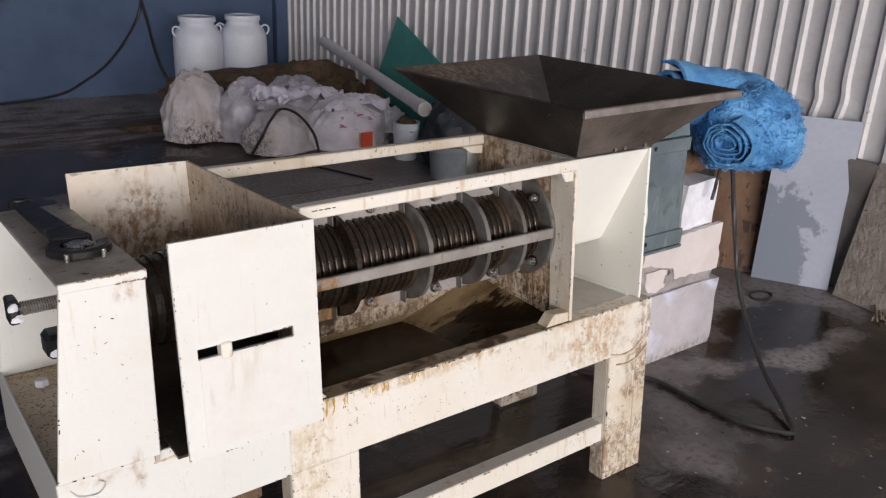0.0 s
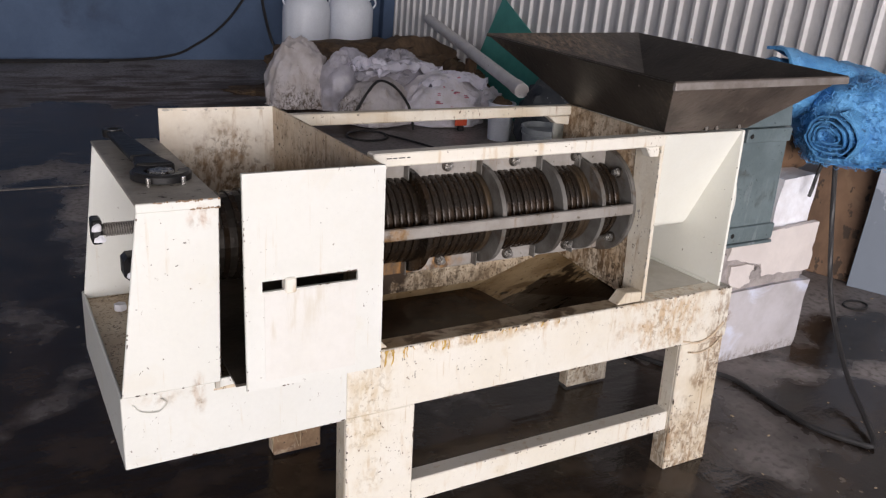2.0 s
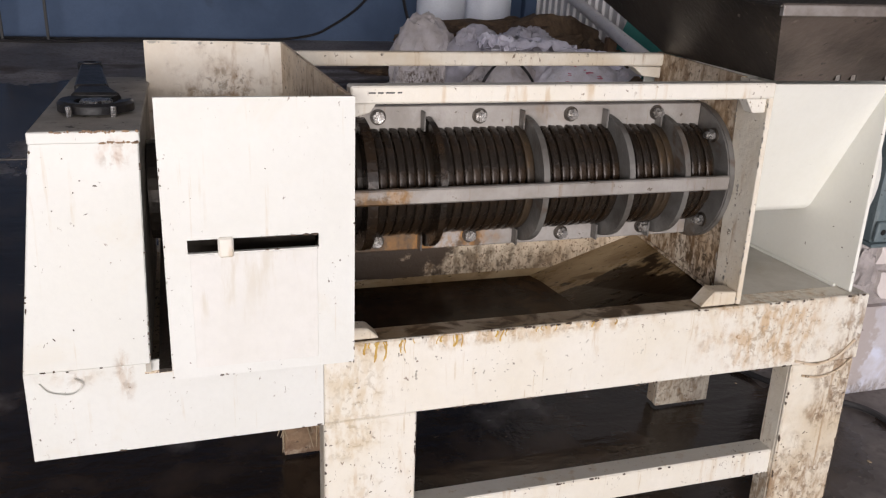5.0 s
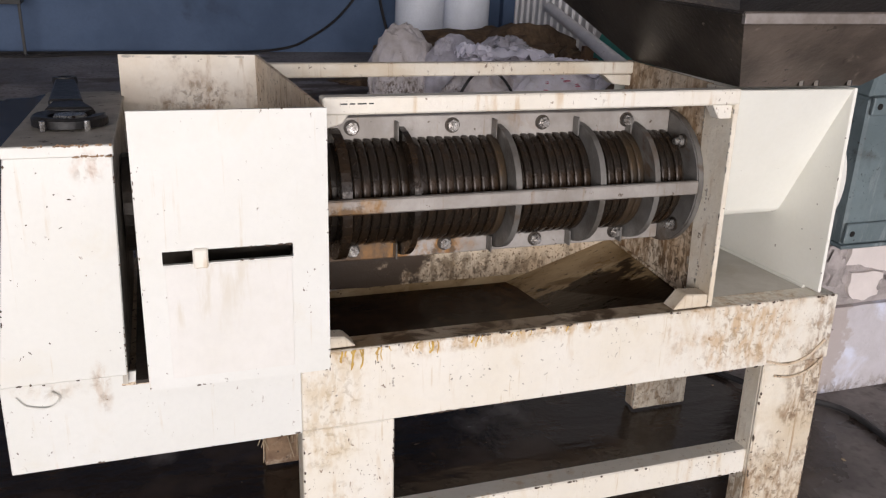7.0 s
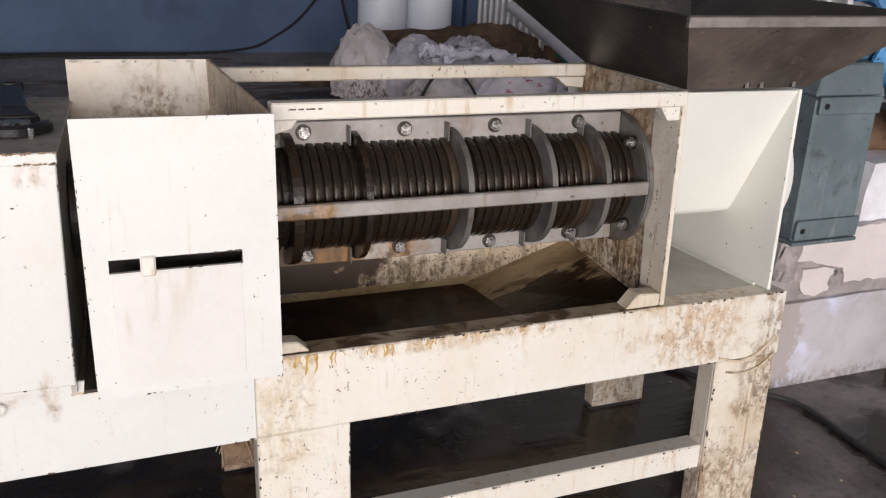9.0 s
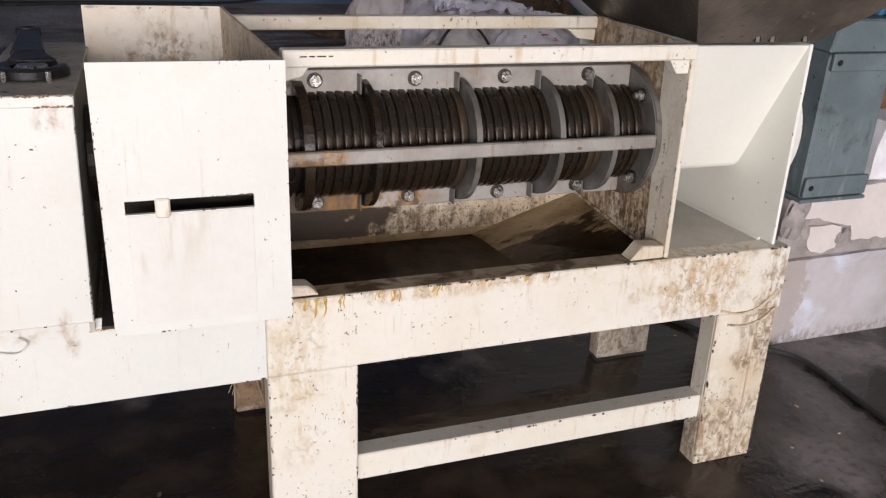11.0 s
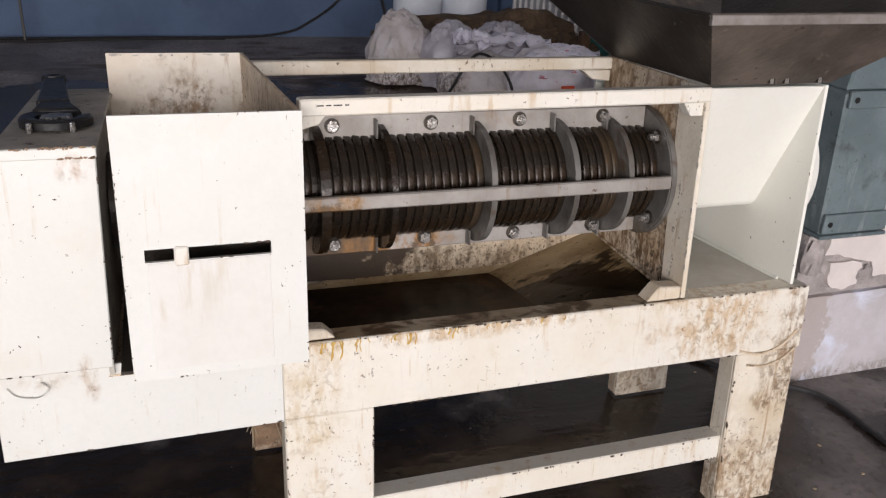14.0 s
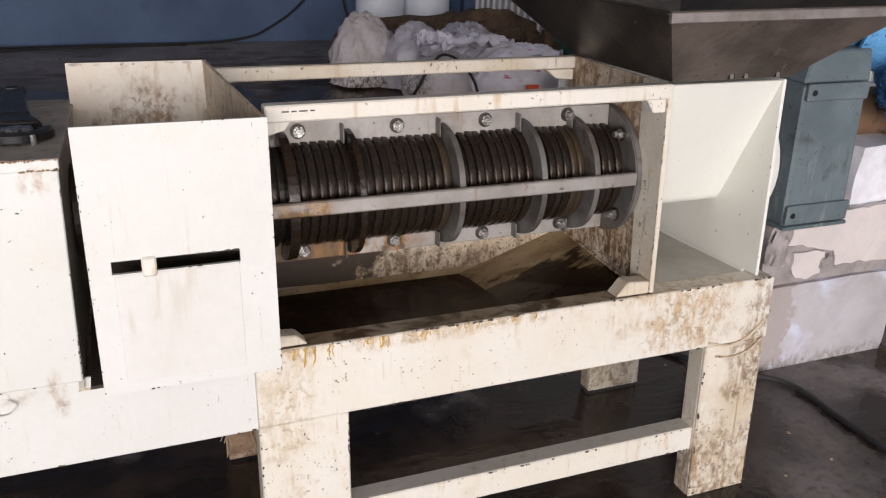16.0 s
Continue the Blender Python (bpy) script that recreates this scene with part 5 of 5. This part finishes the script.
part("fold", flap((3.50, 5.90, 0.37), 0.56, 0.32, -10, 11.0, 0.05), FILM, film, "white woven fold with red print", smooth=True)
part("fold", flap((3.20, 6.32, 0.47), 0.36, 0.24, 40, 17.0, 0.05), SACK_CLEAR, film, smooth=True)
for i, (dx, dy) in enumerate(((-0.10, -0.03), (-0.04, 0.02), (0.03, -0.04), (0.09, 0.0), (0.0, 0.06), (-0.07, 0.05), (0.12, -0.06))):
    part("print", lump((3.48 + dx, 5.86 + dy, 0.375 - 0.1 * abs(dx)), (0.020, 0.012, 0.016), 70 + i, 0.3, level=2), RED, film, "faded red print", smooth=True)
strap = thing("cord", "black cord looped over the sacks", "cord", (2.9, 5.75, 0))
part("loop", hose([(2.56, 5.86, 0.02), (2.61, 5.79, 0.16), (2.68, 5.76, 0.30), (2.79, 5.80, 0.37), (2.91, 5.75, 0.32), (3.00, 5.68, 0.18), (3.04, 5.66, 0.01)], 0.011, 6, 6), RUBBER, strap, smooth=True)
tag = thing("plastic_tag", "small bright orange plastic tag standing by the sack", "tag", (3.44, 5.6, 0))
part("card", box(3.38, 3.49, 5.60, 5.608, 0.04, 0.165, 0.003), ORANGE, tag)
part("foot", box(3.41, 3.46, 5.59, 5.62, 0.0, 0.04, 0.003), RUBBER, tag)


def bucket(x, y, r, h, label, fill, shell=BARREL):
    t = thing("bucket", label, "bucket", (x, y, 0))
    part("pail", turned([(r * 0.82, 0.0), (r * 0.84, 0.01), (r, h), (r * 1.05, h), (r * 1.05, h + 0.012), (r * 0.95, h + 0.012), (r * 0.93, h - 0.06), (0.0001, h - 0.06)], 32, (x, y, 0)), shell, t, smooth=True)
    part("rim_band", turned([(r * 1.0, h - 0.045), (r * 1.03, h - 0.042), (r * 1.03, h - 0.03), (r * 1.0, h - 0.027)], 32, (x, y, 0)), shell, t, smooth=True)
    if fill:
        part("contents", lump((x, y, h - 0.055), (r * 0.85, r * 0.85, 0.09), 51, 0.3, 0.2, 0.1, 3), PULP, t, smooth=True)


bucket(3.62, 5.32, 0.105, 0.28, "white plastic bucket half full of pulp", True)
bucket(3.60, 4.72, 0.155, 0.24, "wide dull grey plastic tub on the floor", False, TUB)
navy = thing("tarpaulin_sack", "dark slate sack with white splashes by the buckets", "sack", (3.88, 5.05, 0))
part("bag", lump((3.88, 5.05, 0), (0.26, 0.24, 0.52), 61, 0.16, 0.10, 0.4, 4), NAVYBAG, navy, smooth=True)
pipe = thing("plastic_pipe", "dusty grey-white PVC pipe leaning along the wall", "pipe", (3.69, 5.25, 0.40))
a, b = Vector((4.19, 7.70, 0.60)), Vector((3.645, 5.11, 0.425))
part("tube", rod(a, b, 0.050, 24, bevel=0.004), PIPE, pipe, smooth=True)
part("socket", rod(b.lerp(a, 0.0), b.lerp(a, 0.05), 0.057, 24, bevel=0.004), PIPE, pipe, smooth=True)
prop = thing("timber_prop", "grey timber offcut under the pipe", "timber", (3.9, 6.3, 0))
part("post", box(3.86, 3.94, 6.26, 6.34, 0.0, 0.448, 0.006), PLY, prop)
leaning("green_board", "dark green painted board standing askew against the wall", "board", (4.10, 6.75, 0.0), (4.10, 5.05, 0.0), (4.158, 5.30, 0.52), (4.21, 6.36, 0.975), 0.012, GREEN)

# ---- cables on the back wall ----
w1 = thing("wall_cable", "black cable sagging across the blue wall", "cable", (2.0, 8.70, 0))
part("flex", hose([(2.70, 8.70, 1.30), (2.672, 8.70, 0.86), (2.51, 8.70, 0.56), (2.30, 8.70, 0.32), (2.06, 8.70, 0.155), (1.82, 8.69, 0.05), (1.35, 8.62, 0.014), (0.4, 8.60, 0.014), (-0.7, 8.56, 0.014), (-2.5, 8.6, 0.014)], 0.014, 6, 6), RUBBER, w1, smooth=True)
w2 = thing("wall_cable", "black cable hanging down the blue wall", "cable", (2.75, 8.70, 0))
part("flex", hose([(2.62, 8.705, 1.30), (2.688, 8.705, 0.93), (2.737, 8.705, 0.71), (2.776, 8.705, 0.49), (2.858, 8.70, 0.20), (2.96, 8.66, 0.014)], 0.016, 6, 6), RUBBER, w2, smooth=True)
w3 = thing("wall_cable", "loose black cable lying along the wall foot", "cable", (-0.4, 8.5, 0))
part("flex", hose([(-1.6, 8.52, 0.012), (-0.9, 8.42, 0.012), (-0.45, 8.40, 0.012), (-0.1, 8.5, 0.012), (0.5, 8.55, 0.012), (1.2, 8.56, 0.012)], 0.014, 6, 6), RUBBER, w3, smooth=True)
w4 = thing("wall_stand", "dark low metal stand by the blue wall", "stand", (-0.62, 8.45, 0))
part("top", box(-0.95, -0.52, 8.35, 8.55, 0.46, 0.50, 0.004), INK, w4)
for x in (-0.92, -0.55):
    part("leg", box(x - 0.012, x + 0.012, 8.44, 8.46, 0.0, 0.46, 0.002), INK, w4)

# ---- loose crumbs on the floor ----
rnd, bm = random.Random(12), bmesh.new()
for _ in range(80):
    x, y = rnd.uniform(2.1, 4.0), rnd.uniform(0.7, 3.2)
    r = rnd.choice((0.002, 0.0025, 0.003, 0.005))
    bmesh.ops.create_icosphere(bm, subdivisions=1, radius=1.0, matrix=Matrix.Translation((x, y, r * 0.35)) @ Matrix.Rotation(rnd.uniform(0, 3), 4, "Z") @ Matrix.Diagonal((r * rnd.uniform(0.8, 2.6), r, r * 0.5, 1)))
crumbs = part("floor_crumbs", bm, STRAW, None, "scattered pale crumbs of pulp on the floor", kind="stuff")
tagged(crumbs, category="debris")
